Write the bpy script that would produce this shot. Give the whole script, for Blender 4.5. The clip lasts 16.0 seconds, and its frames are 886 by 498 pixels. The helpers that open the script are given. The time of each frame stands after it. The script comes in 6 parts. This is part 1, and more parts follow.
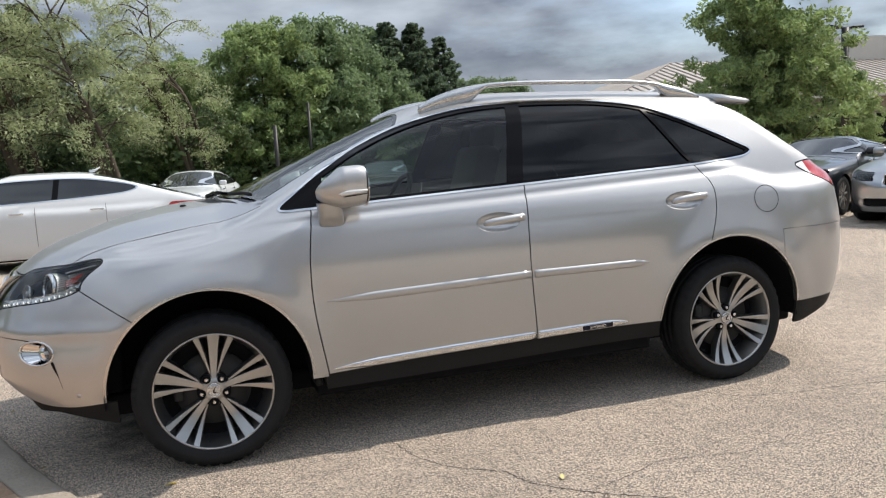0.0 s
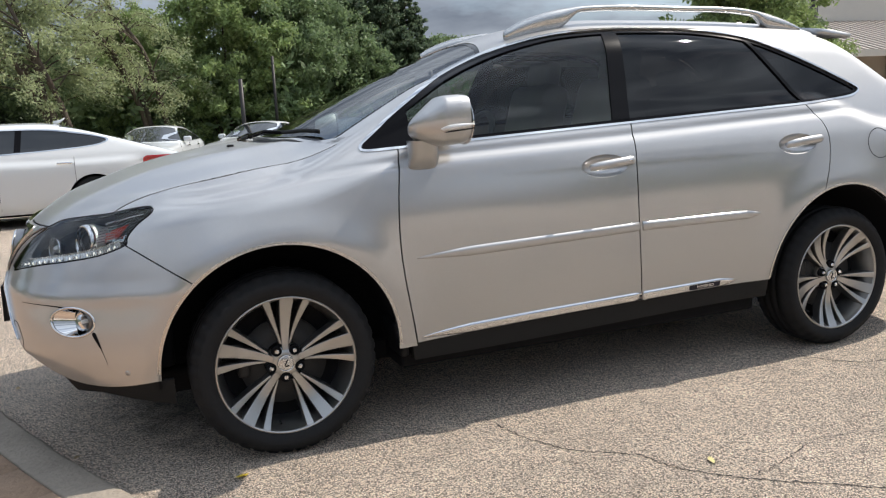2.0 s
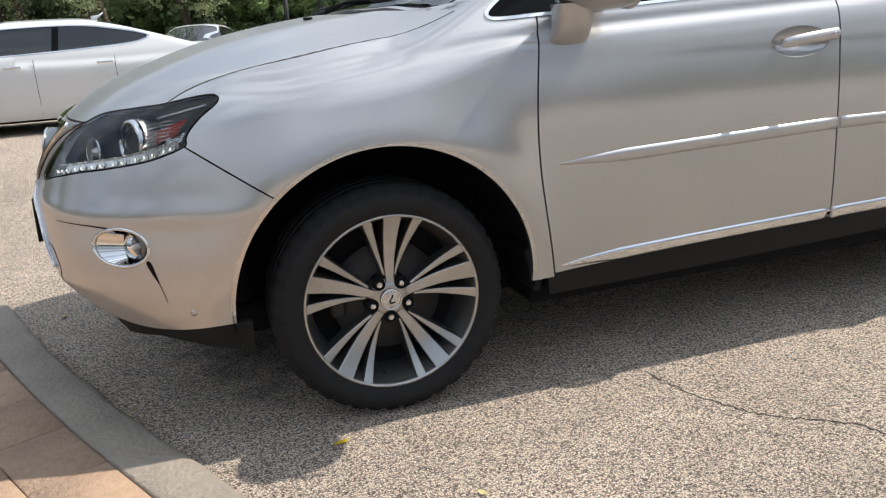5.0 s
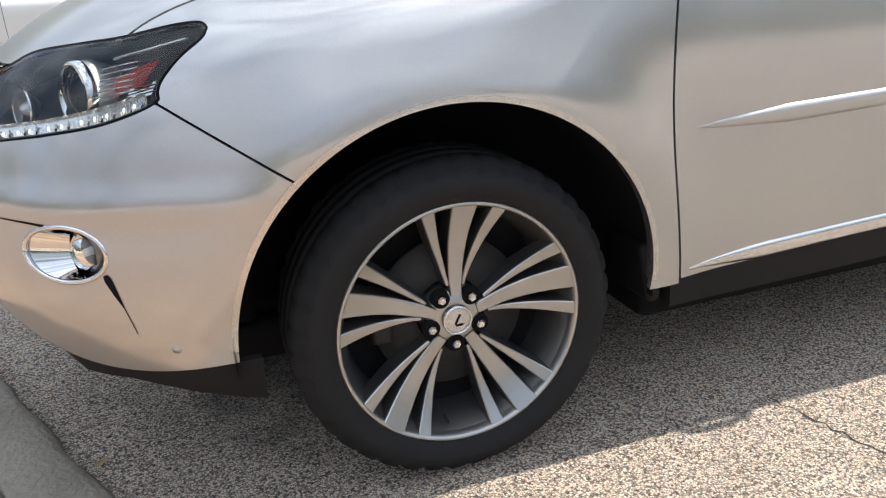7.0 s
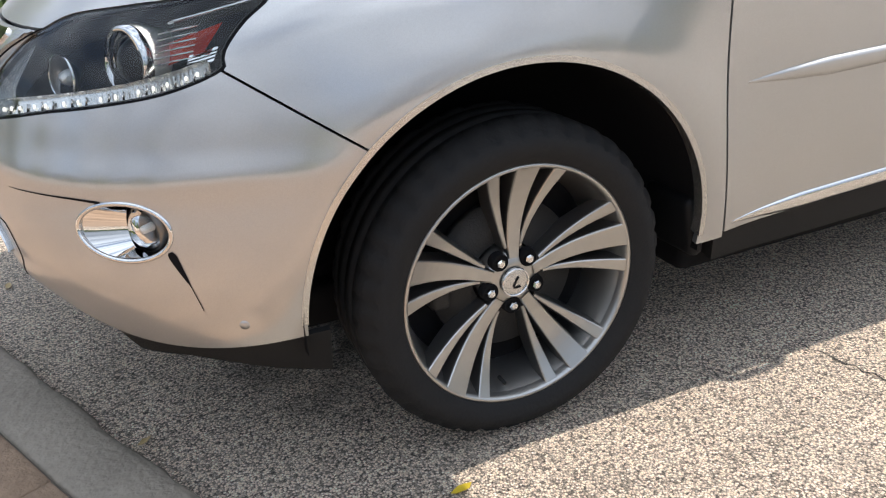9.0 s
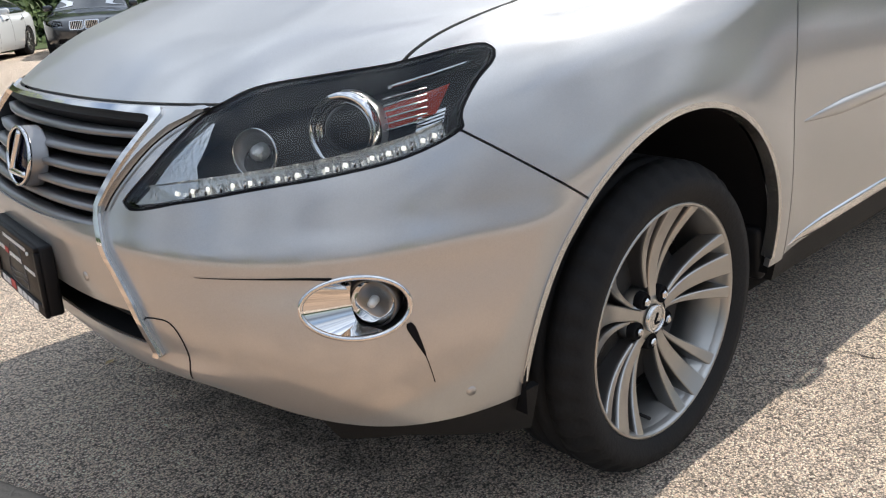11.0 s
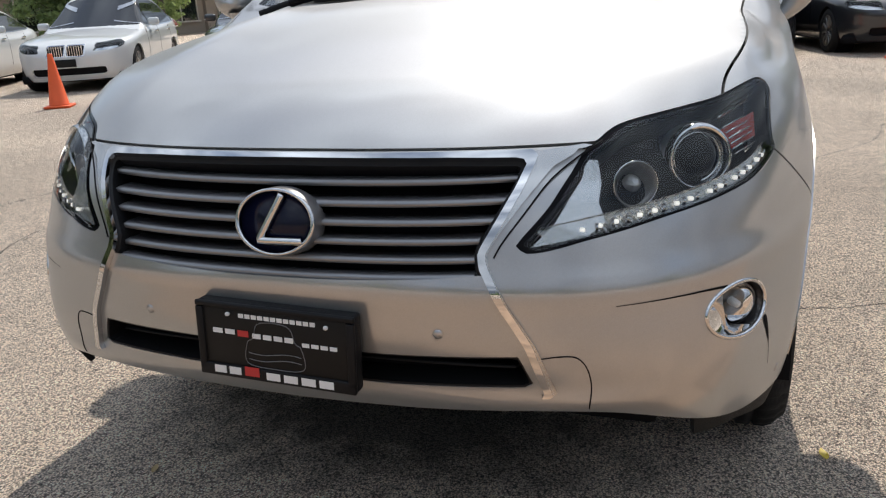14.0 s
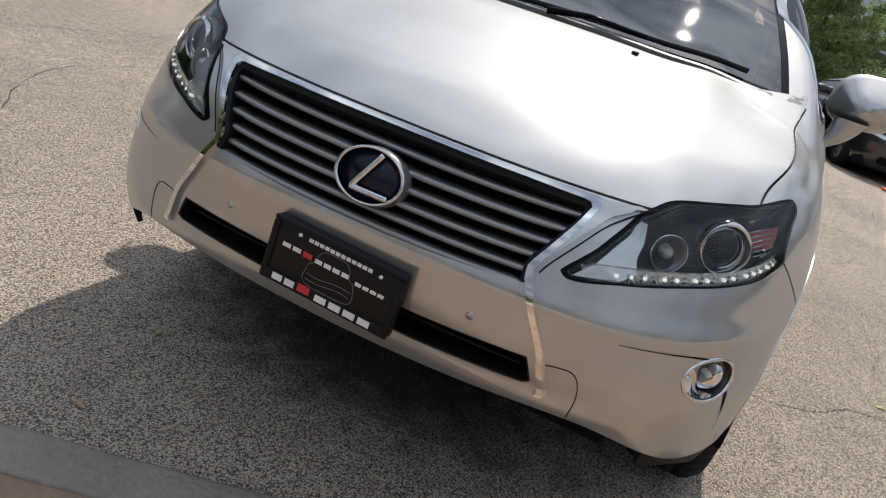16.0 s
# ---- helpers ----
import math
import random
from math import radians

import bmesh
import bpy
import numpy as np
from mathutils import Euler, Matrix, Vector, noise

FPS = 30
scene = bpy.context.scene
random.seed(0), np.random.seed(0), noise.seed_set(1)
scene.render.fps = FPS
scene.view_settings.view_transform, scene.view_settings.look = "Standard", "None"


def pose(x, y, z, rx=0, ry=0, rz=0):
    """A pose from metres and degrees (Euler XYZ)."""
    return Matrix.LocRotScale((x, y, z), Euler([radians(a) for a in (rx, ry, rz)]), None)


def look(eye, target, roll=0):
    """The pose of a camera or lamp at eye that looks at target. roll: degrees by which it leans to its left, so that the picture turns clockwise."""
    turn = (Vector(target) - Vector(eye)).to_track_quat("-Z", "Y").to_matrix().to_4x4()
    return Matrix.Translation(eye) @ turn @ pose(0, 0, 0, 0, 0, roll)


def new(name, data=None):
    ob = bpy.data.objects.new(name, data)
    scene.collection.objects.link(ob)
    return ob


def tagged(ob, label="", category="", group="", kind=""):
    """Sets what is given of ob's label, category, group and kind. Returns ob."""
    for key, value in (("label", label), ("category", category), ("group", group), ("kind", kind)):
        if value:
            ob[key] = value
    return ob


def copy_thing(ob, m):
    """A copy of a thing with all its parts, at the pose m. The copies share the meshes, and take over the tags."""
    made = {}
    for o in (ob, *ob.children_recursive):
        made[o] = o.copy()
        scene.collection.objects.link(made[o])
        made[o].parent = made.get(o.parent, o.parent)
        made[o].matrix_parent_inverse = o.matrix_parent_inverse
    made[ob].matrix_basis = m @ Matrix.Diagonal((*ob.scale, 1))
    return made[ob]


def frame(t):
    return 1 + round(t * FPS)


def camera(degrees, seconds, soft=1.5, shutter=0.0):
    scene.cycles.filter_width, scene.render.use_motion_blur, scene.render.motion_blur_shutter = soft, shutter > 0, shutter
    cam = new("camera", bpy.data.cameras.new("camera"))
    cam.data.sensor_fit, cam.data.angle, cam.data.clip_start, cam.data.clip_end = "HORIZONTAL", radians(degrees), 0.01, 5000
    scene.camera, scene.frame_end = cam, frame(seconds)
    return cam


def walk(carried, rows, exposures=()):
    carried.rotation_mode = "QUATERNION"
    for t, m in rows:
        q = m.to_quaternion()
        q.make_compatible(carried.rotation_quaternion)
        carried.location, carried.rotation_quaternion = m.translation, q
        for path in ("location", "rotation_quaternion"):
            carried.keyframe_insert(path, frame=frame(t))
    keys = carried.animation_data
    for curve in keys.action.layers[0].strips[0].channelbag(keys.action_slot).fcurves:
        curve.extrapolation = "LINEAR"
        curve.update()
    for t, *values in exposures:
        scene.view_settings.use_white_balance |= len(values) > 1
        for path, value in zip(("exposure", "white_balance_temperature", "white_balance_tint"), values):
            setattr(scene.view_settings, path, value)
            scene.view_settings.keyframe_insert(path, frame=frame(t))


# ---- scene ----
cam = camera(59.0, 16.0, soft=1.2)

PATH = [
    (0, (-1.413, -4.43, 1.297), (-0.797, -2.541, 1.071), -3.3),
    (0.5, (-1.576, -4.208, 1.259), (-0.9, -2.339, 1.04), -3.3),
    (1, (-1.759, -4.013, 1.235), (-1.048, -2.157, 1.009), -3.2),
    (1.5, (-1.823, -3.838, 1.213), (-1.099, -1.992, 0.953), -3.0),
    (2, (-1.822, -3.726, 1.213), (-1.103, -1.889, 0.884), -2.9),
    (2.5, (-1.806, -3.689, 1.217), (-1.108, -1.86, 0.806), -2.9),
    (3, (-1.791, -3.682, 1.207), (-1.128, -1.855, 0.732), -3.4),
    (3.5, (-1.809, -3.649, 1.21), (-1.163, -1.832, 0.681), -3.6),
    (4, (-1.826, -3.479, 1.164), (-1.195, -1.659, 0.626), -3.8),
    (4.5, (-1.866, -3.231, 1.138), (-1.253, -1.406, 0.597), -3.7),
    (5, (-1.871, -2.979, 1.11), (-1.279, -1.153, 0.552), -3.5),
    (5.2, (-1.856, -2.867, 1.092), (-1.27, -1.037, 0.538), -3.6),
    (7.3, (-1.838, -2.236, 1.035), (-1.244, -0.47, 0.309), -3.3),
    (7.5, (-1.835, -2.227, 1.035), (-1.241, -0.471, 0.284), -3.3),
    (8, (-1.831, -2.199, 1.032), (-1.227, -0.472, 0.225), -3.4),
    (8.5, (-1.889, -2.161, 1.044), (-1.249, -0.461, 0.206), -3.5),
    (9, (-2.052, -2.146, 1.073), (-1.339, -0.469, 0.25), -3.5),
    (9.5, (-2.205, -2.078, 1.085), (-1.377, -0.43, 0.312), -3.5),
    (9.7, (-2.269, -2.025, 1.069), (-1.385, -0.392, 0.325), -3.6),
    (11.8, (-2.971, -1.502, 1.064), (-1.527, -0.255, 0.467), -4.3),
    (12, (-3.03, -1.411, 1.074), (-1.538, -0.222, 0.474), -4.2),
    (12.5, (-3.177, -1.21, 1.082), (-1.585, -0.163, 0.474), -4.1),
    (13, (-3.372, -1.052, 1.114), (-1.698, -0.144, 0.504), -4.0),
    (13.5, (-3.441, -0.881, 1.123), (-1.698, -0.112, 0.513), -4.1),
    (14, (-3.481, -0.741, 1.148), (-1.689, -0.094, 0.537), -3.3),
    (14.5, (-3.561, -0.659, 1.175), (-1.741, -0.1, 0.562), -1.2),
    (15, (-3.649, -0.636, 1.205), (-1.819, -0.126, 0.579), 3.0),
    (15.5, (-3.707, -0.635, 1.229), (-1.878, -0.13, 0.594), 8.0),
    (16, (-3.747, -0.622, 1.245), (-1.943, -0.094, 0.562), 18.2),
]
walk(cam, [(t, look(eye, target, roll)) for t, eye, target, roll in PATH], [(0, .60), (5.2, .70), (7.3, 1.15), (9.5, 1.08), (12, .66), (13.5, .44), (16, .22)])

# ---- light: sun behind the car, high over a broken cloud sky ----
TO_SUN = Vector((.83, .035, 1.0)).normalized()
world = bpy.data.worlds.new("sky")
scene.world = world
world.use_nodes = True
wn, wl = world.node_tree.nodes, world.node_tree.links
sky = wn.new("ShaderNodeTexSky")
sky.sky_type, sky.sun_disc = "NISHITA", False
sky.sun_elevation = math.asin(TO_SUN.z)
sky.sun_rotation = math.atan2(TO_SUN.x, TO_SUN.y)
sky.air_density, sky.dust_density = 1.0, 1.5
coord = wn.new("ShaderNodeTexCoord")
flat = wn.new("ShaderNodeMapping")
flat.inputs["Scale"].default_value = (1.6, 1.6, 5.0)
cloud = wn.new("ShaderNodeTexNoise")
cloud.inputs["Scale"].default_value, cloud.inputs["Detail"].default_value, cloud.inputs["Roughness"].default_value = 1.5, 7, .55
shade = wn.new("ShaderNodeTexNoise")
shade.inputs["Scale"].default_value, shade.inputs["Detail"].default_value = 2.6, 5
cover = wn.new("ShaderNodeValToRGB")
cover.color_ramp.elements[0].position, cover.color_ramp.elements[1].position = .30, .50
grey = wn.new("ShaderNodeValToRGB")
grey.color_ramp.elements[0].position, grey.color_ramp.elements[1].position = .36, .70
grey.color_ramp.elements[0].color, grey.color_ramp.elements[1].color = (2.45, 2.93, 3.80, 1), (8.15, 9.0, 10.2, 1)
sep = wn.new("ShaderNodeSeparateXYZ")
rise = wn.new("ShaderNodeMapRange")
rise.inputs["From Min"].default_value, rise.inputs["From Max"].default_value = .0, .75
rise.inputs["To Min"].default_value, rise.inputs["To Max"].default_value = .26, 1.10
lift = wn.new("ShaderNodeVectorMath")
lift.operation = "SCALE"
mix = wn.new("ShaderNodeMix")
mix.data_type = "RGBA"
wl.new(coord.outputs["Generated"], flat.inputs["Vector"])
wl.new(flat.outputs["Vector"], cloud.inputs["Vector"])
wl.new(flat.outputs["Vector"], shade.inputs["Vector"])
wl.new(cloud.outputs["Fac"], cover.inputs["Fac"])
wl.new(shade.outputs["Fac"], grey.inputs["Fac"])
wl.new(cover.outputs["Color"], mix.inputs["Factor"])
wl.new(sky.outputs["Color"], mix.inputs["A"])
wl.new(coord.outputs["Generated"], sep.inputs[0]), wl.new(sep.outputs["Z"], rise.inputs["Value"])
wl.new(grey.outputs["Color"], lift.inputs[0]), wl.new(rise.outputs["Result"], lift.inputs["Scale"])
wl.new(lift.outputs["Vector"], mix.inputs["B"])
wl.new(mix.outputs["Result"], wn["Background"].inputs["Color"])
wn["Background"].inputs["Strength"].default_value = .110

sun = new("sun", bpy.data.lights.new("sun", "SUN"))
sun.data.energy, sun.data.angle, sun.data.color = 3.4, radians(.6), (1.0, .93, .845)
sun.matrix_world = look(TO_SUN * 60, (0, 0, 0))


# ---- materials ----
def mat(name, color, rough=.5, metal=0.0, vary=.0, scale=8.0, bump=0.0, bump_scale=60.0, coat=0.0, spec=.5, emit=0.0, rough_vary=0.0, island=False):
    m = bpy.data.materials.new(name)
    m.use_nodes = True
    n, l = m.node_tree.nodes, m.node_tree.links
    b = n["Principled BSDF"]
    b.inputs["Base Color"].default_value = (*color, 1)
    b.inputs["Roughness"].default_value, b.inputs["Metallic"].default_value = rough, metal
    b.inputs["Coat Weight"].default_value, b.inputs["Coat Roughness"].default_value = coat, .05
    b.inputs["Specular IOR Level"].default_value = spec
    if emit:
        b.inputs["Emission Color"].default_value, b.inputs["Emission Strength"].default_value = (*color, 1), emit
    c = n.new("ShaderNodeTexCoord")
    if vary:
        a, d = n.new("ShaderNodeTexNoise"), n.new("ShaderNodeTexNoise")
        a.inputs["Scale"].default_value, d.inputs["Scale"].default_value = scale, scale * 9
        a.inputs["Detail"].default_value, d.inputs["Detail"].default_value = 6, 4
        l.new(c.outputs["Object"], a.inputs["Vector"]), l.new(c.outputs["Object"], d.inputs["Vector"])
        s = n.new("ShaderNodeMath")
        s.operation = "ADD"
        l.new(a.outputs["Fac"], s.inputs[0]), l.new(d.outputs["Fac"], s.inputs[1])
        last = s.outputs[0]
        info = n.new("ShaderNodeNewGeometry" if island else "ShaderNodeObjectInfo")
        t = n.new("ShaderNodeMath")
        t.operation = "ADD"
        l.new(last, t.inputs[0]), l.new(info.outputs["Random Per Island" if island else "Random"], t.inputs[1])
        r = n.new("ShaderNodeMapRange")
        r.inputs["From Min"].default_value, r.inputs["From Max"].default_value = .7, 2.3
        r.inputs["To Min"].default_value, r.inputs["To Max"].default_value = 1 - vary, 1 + vary
        l.new(t.outputs[0], r.inputs["Value"])
        h = n.new("ShaderNodeHueSaturation")
        h.inputs["Color"].default_value = (*color, 1)
        l.new(r.outputs["Result"], h.inputs["Value"])
        l.new(h.outputs["Color"], b.inputs["Base Color"])
        if rough_vary:
            q = n.new("ShaderNodeMapRange")
            q.inputs["To Min"].default_value, q.inputs["To Max"].default_value = rough - rough_vary, rough + rough_vary
            l.new(a.outputs["Fac"], q.inputs["Value"]), l.new(q.outputs["Result"], b.inputs["Roughness"])
    if bump:
        e, p = n.new("ShaderNodeTexNoise"), n.new("ShaderNodeBump")
        e.inputs["Scale"].default_value, e.inputs["Detail"].default_value = bump_scale, 4
        p.inputs["Strength"].default_value, p.inputs["Distance"].default_value = bump, .01
        l.new(c.outputs["Object"], e.inputs["Vector"]), l.new(e.outputs["Fac"], p.inputs["Height"])
        l.new(p.outputs["Normal"], b.inputs["Normal"])
    return m


def pane_mat(name, tint, ior=1.5):
    """Thin tinted glass: what is behind shows through, with a mirror gloss by angle."""
    m = bpy.data.materials.new(name)
    m.use_nodes = True
    n, l = m.node_tree.nodes, m.node_tree.links
    n.remove(n["Principled BSDF"])
    clear, gloss, mixer, fres = n.new("ShaderNodeBsdfTransparent"), n.new("ShaderNodeBsdfGlossy"), n.new("ShaderNodeMixShader"), n.new("ShaderNodeFresnel")
    clear.inputs["Color"].default_value = (*tint, 1)
    gloss.inputs["Roughness"].default_value = .015
    fres.inputs["IOR"].default_value = ior
    l.new(fres.outputs[0], mixer.inputs[0]), l.new(clear.outputs[0], mixer.inputs[1]), l.new(gloss.outputs[0], mixer.inputs[2])
    l.new(mixer.outputs[0], n["Material Output"].inputs["Surface"])
    return m


def paint_mat(name, color, rough=.3, metal=.85, flake=.06):
    m = mat(name, color, rough, metal, coat=0 if metal > .5 else 1.0)
    m.node_tree.nodes["Principled BSDF"].inputs["Coat Roughness"].default_value = .05 if metal > .5 else .04
    m.node_tree.nodes["Principled BSDF"].inputs["Coat IOR"].default_value = 1.65 if metal > .5 else 1.5
    n, l = m.node_tree.nodes, m.node_tree.links
    b, c = n["Principled BSDF"], n.new("ShaderNodeTexCoord")
    v, h, r = n.new("ShaderNodeTexVoronoi"), n.new("ShaderNodeHueSaturation"), n.new("ShaderNodeMapRange")
    v.inputs["Scale"].default_value = 900
    h.inputs["Color"].default_value = (*color, 1)
    r.inputs["To Min"].default_value, r.inputs["To Max"].default_value = 1 - flake, 1 + flake
    l.new(c.outputs["Object"], v.inputs["Vector"]), l.new(v.outputs["Color"], r.inputs["Value"])
    l.new(r.outputs["Result"], h.inputs["Value"]), l.new(h.outputs["Color"], b.inputs["Base Color"])
    d, q = n.new("ShaderNodeTexNoise"), n.new("ShaderNodeMapRange")
    d.inputs["Scale"].default_value, d.inputs["Detail"].default_value = 5, 6
    q.inputs["To Min"].default_value, q.inputs["To Max"].default_value = rough - .03, rough + .05
    l.new(c.outputs["Object"], d.inputs["Vector"]), l.new(d.outputs["Fac"], q.inputs["Value"]), l.new(q.outputs["Result"], b.inputs["Roughness"])
    if metal > .5:
        g, x = n.new("ShaderNodeBsdfPrincipled"), n.new("ShaderNodeMixShader")
        g.inputs["Metallic"].default_value, g.inputs["Roughness"].default_value = 1.0, .17
        g.inputs["Coat Weight"].default_value, g.inputs["Coat Roughness"].default_value = .3, .03
        x.inputs[0].default_value = .50
        l.new(h.outputs["Color"], g.inputs["Base Color"])
        l.new(b.outputs[0], x.inputs[1]), l.new(g.outputs[0], x.inputs[2]), l.new(x.outputs[0], n["Material Output"].inputs["Surface"])
    return m


SILVER = paint_mat("silver_paint", (.515, .516, .514), .62, .95)
WHITE_PAINT = paint_mat("white_paint", (.61, .63, .635), .35, .0, .01)
BLACK_PAINT = paint_mat("black_paint", (.012, .013, .016), .3, .0, .0)
NAVY_PAINT = paint_mat("dark_paint", (.007, .009, .013), .3, .0, .02)
GREY_PAINT = paint_mat("grey_paint", (.42, .43, .44), .3, .8)
CHROME = mat("chrome", (.70, .70, .70), .06, 1.0, vary=.03, scale=12)
SLAT = mat("slat_grey", (.27, .27, .275), .34, .75, vary=.05, scale=20)
SATIN = mat("satin_silver", (.54, .54, .53), .26, .9, vary=.03, scale=20, coat=.5)
RIM = mat("machined_alloy", (.43, .425, .41), .30, .95, vary=.03, scale=5)
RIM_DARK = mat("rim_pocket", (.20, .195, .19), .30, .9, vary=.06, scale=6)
RUBBER = mat("tyre_rubber", (.013, .013, .0135), .75, vary=.25, scale=14, bump=.15, bump_scale=120, spec=.25)
PLASTIC = mat("black_plastic", (.008, .008, .009), .5, vary=.2, scale=10, bump=.12, bump_scale=500, spec=.22)
CLADDING = mat("grey_cladding", (.012, .012, .012), .6, vary=.15, scale=8, bump=.12, bump_scale=500, spec=.2)
GLOSS_BLACK = mat("gloss_black", (.005, .005, .006), .14, vary=.1, spec=.08)
LAMP_BLACK = mat("lamp_black", (.006, .006, .008), .38, vary=.1, spec=.2)
DARK = mat("dark_cavity", (.008, .008, .009), .8, vary=.2, spec=.1)
CLEAR = pane_mat("clear_lens", (.93, .94, .94))
GLASS = pane_mat("windshield_glass", (.82, .88, .86), 2.9)
GLASS_FRONT = pane_mat("door_glass", (.54, .62, .58), 1.52)
PRIVACY = pane_mat("privacy_glass", (.035, .037, .042), 1.42)
DARK_GLASS = mat("far_car_glass", (.012, .014, .016), .03, 0, vary=.1, spec=.8)
MARKER = mat("red_orange_marker", (.32, .024, .012), .25, vary=.25, scale=90, bump=.3, bump_scale=300, coat=.5)
RED_LENS = mat("red_lens", (.42, .012, .016), .12, vary=.15, scale=40, coat=1.0)
LED = mat("led", (1.0, .97, .90), .3, emit=.5)
TRAY = mat("ribbed_clear_tray", (.74, .75, .74), .16, .8, vary=.2, scale=90, bump=.15, bump_scale=150, coat=.6)
SILVERED = mat("silvered_reflector", (.80, .81, .80), .30, .9, vary=.12, scale=80, bump=.5, bump_scale=260, coat=.5)
FROST = mat("frosted_lens", (.80, .81, .80), .25, vary=.15, scale=60, bump=.5, bump_scale=220, coat=.8)
LEATHER = mat("beige_leather", (.34, .30, .25), .5, vary=.12, scale=10, bump=.15, bump_scale=200)
TRIM_IN = mat("cabin_trim", (.055, .055, .058), .6, vary=.15, scale=10, bump=.1, bump_scale=300)
BLUE_ENAMEL = mat("blue_enamel", (.004, .005, .018), .2, vary=.1, spec=.3)
PLATE_BLACK = mat("plate_black", (.010, .010, .010), .42, vary=.2, scale=14, bump=.05, bump_scale=300, spec=.2)
WHITE_INK = mat("white_ink", (.78, .78, .77), .45, vary=.06, scale=60)
RED_INK = mat("red_ink", (.52, .03, .03), .45, vary=.08, scale=60)
GREY_INK = mat("grey_ink", (.16, .16, .165), .45, vary=.08, scale=60)
BRAKE = mat("brake_iron", (.022, .021, .020), .6, .3, vary=.25, scale=30, bump=.2, bump_scale=200)
ORANGE = mat("orange_vinyl", (.72, .10, .018), .5, vary=.16, scale=9, bump=.1, bump_scale=80)
BARK = mat("bark", (.085, .065, .048), .9, vary=.35, scale=9, bump=.8, bump_scale=30)
STEEL = mat("dark_pole_steel", (.030, .028, .027), .5, .4, vary=.2, scale=5)


# ---- smooth curves and blends ----
def spline(xs, ys):
    """A smooth curve through a few values; straight on beyond its ends."""
    xs, ys = np.array(xs, float), np.array(ys, float)
    n, h = len(xs), np.diff(xs)
    a, b = np.eye(n), np.zeros(n)
    for i in range(1, n - 1):
        a[i, i - 1:i + 2] = h[i - 1], 2 * (h[i - 1] + h[i]), h[i]
        b[i] = 6 * ((ys[i + 1] - ys[i]) / h[i] - (ys[i] - ys[i - 1]) / h[i - 1])
    m = np.linalg.solve(a, b)

    def at(x):
        x = np.clip(x, xs[0], xs[-1])
        i = np.clip(np.searchsorted(xs, x) - 1, 0, n - 2)
        l, r, d = xs[i + 1] - x, x - xs[i], h[i]
        return (m[i] * l ** 3 + m[i + 1] * r ** 3) / (6 * d) + (ys[i] / d - m[i] * d / 6) * l + (ys[i + 1] / d - m[i + 1] * d / 6) * r
    return at


def smax(a, b, k):
    h = np.maximum(k - np.abs(a - b), 0) / k
    return np.maximum(a, b) + h * h * k / 4


def smin(a, b, k):
    return -smax(-a, -b, k)


def step(a, b, x):
    t = np.clip((x - a) / (b - a), 0, 1)
    return t * t * (3 - 2 * t)


# ---- small mesh tools ----
def thing(name, label, category, m=None, group="", kind=""):
    """An empty at a thing's base, which its parts hang from."""
    ob = new(name)
    if m is not None:
        ob.matrix_world = m
    return tagged(ob, label, category, group, kind)


def part(name, bm, material, parent=None, label="", smooth=True):
    me = bpy.data.meshes.new(name)
    if isinstance(bm, tuple):
        me.from_pydata(bm[0], [], bm[1])
    else:
        bm.to_mesh(me)
        bm.free()
    me.materials.append(material)
    for p in me.polygons:
        p.use_smooth = smooth
    ob = new(name, me)
    ob.parent = parent
    return tagged(ob, label) if label else ob


def box(sx, sy, sz, m=None, bevel=0.0, seg=2, taper=None):
    bm = bmesh.new()
    bmesh.ops.create_cube(bm, size=1)
    bmesh.ops.scale(bm, vec=(sx, sy, sz), verts=bm.verts)
    if taper:
        for v in bm.verts:
            if v.co.z > 0:
                v.co.x *= taper
                v.co.y *= taper
    if bevel:
        bmesh.ops.bevel(bm, geom=bm.edges[:], offset=bevel, segments=seg, affect="EDGES", profile=.5)
    if m is not None:
        bmesh.ops.transform(bm, matrix=m, verts=bm.verts)
    return bm


def lathe(profile, steps=48, axis="Z", m=None):
    """A surface of revolution: (radius, height) rows."""
    vs, fs, n = [], [], len(profile)
    for i in range(steps):
        a = 2 * math.pi * i / steps
        for r, h in profile:
            p = Vector((r * math.cos(a), r * math.sin(a), h))
            if axis == "Y":
                p = Vector((p.x, p.z, p.y))
            vs.append(m @ p if m is not None else p)
    for i in range(steps):
        for j in range(n - 1):
            a, b = i * n + j, (i + 1) % steps * n + j
            fs.append((a, b, b + 1, a + 1))
    return vs, fs


def tube(points, radius, sides=8, closed=False, flat=1.0, axis=(0, 0, 1)):
    """A round bar along points; radius may be one number or one a point."""
    pts = [Vector(p) for p in points]
    n = len(pts)
    rs = radius if isinstance(radius, (list, tuple)) else [radius] * n
    vs, fs, up = [], [], Vector(axis)
    for i, p in enumerate(pts):
        a, b = pts[(i - 1) % n if closed else max(i - 1, 0)], pts[(i + 1) % n if closed else min(i + 1, n - 1)]
        t = (b - a).normalized()
        s = t.cross(up if abs(t.dot(up)) < .95 else Vector((1, 0, 0))).normalized()
        u = s.cross(t)
        for k in range(sides):
            c = 2 * math.pi * k / sides
            vs.append(p + (s * math.cos(c) + u * math.sin(c) * flat) * rs[i])
    for i in range(n if closed else n - 1):
        for k in range(sides):
            j, q = (i + 1) % n, (k + 1) % sides
            fs.append((i * sides + k, i * sides + q, j * sides + q, j * sides + k))
    if not closed:
        fs.append(tuple(range(sides))[::-1])
        fs.append(tuple((n - 1) * sides + k for k in range(sides)))
    return vs, fs


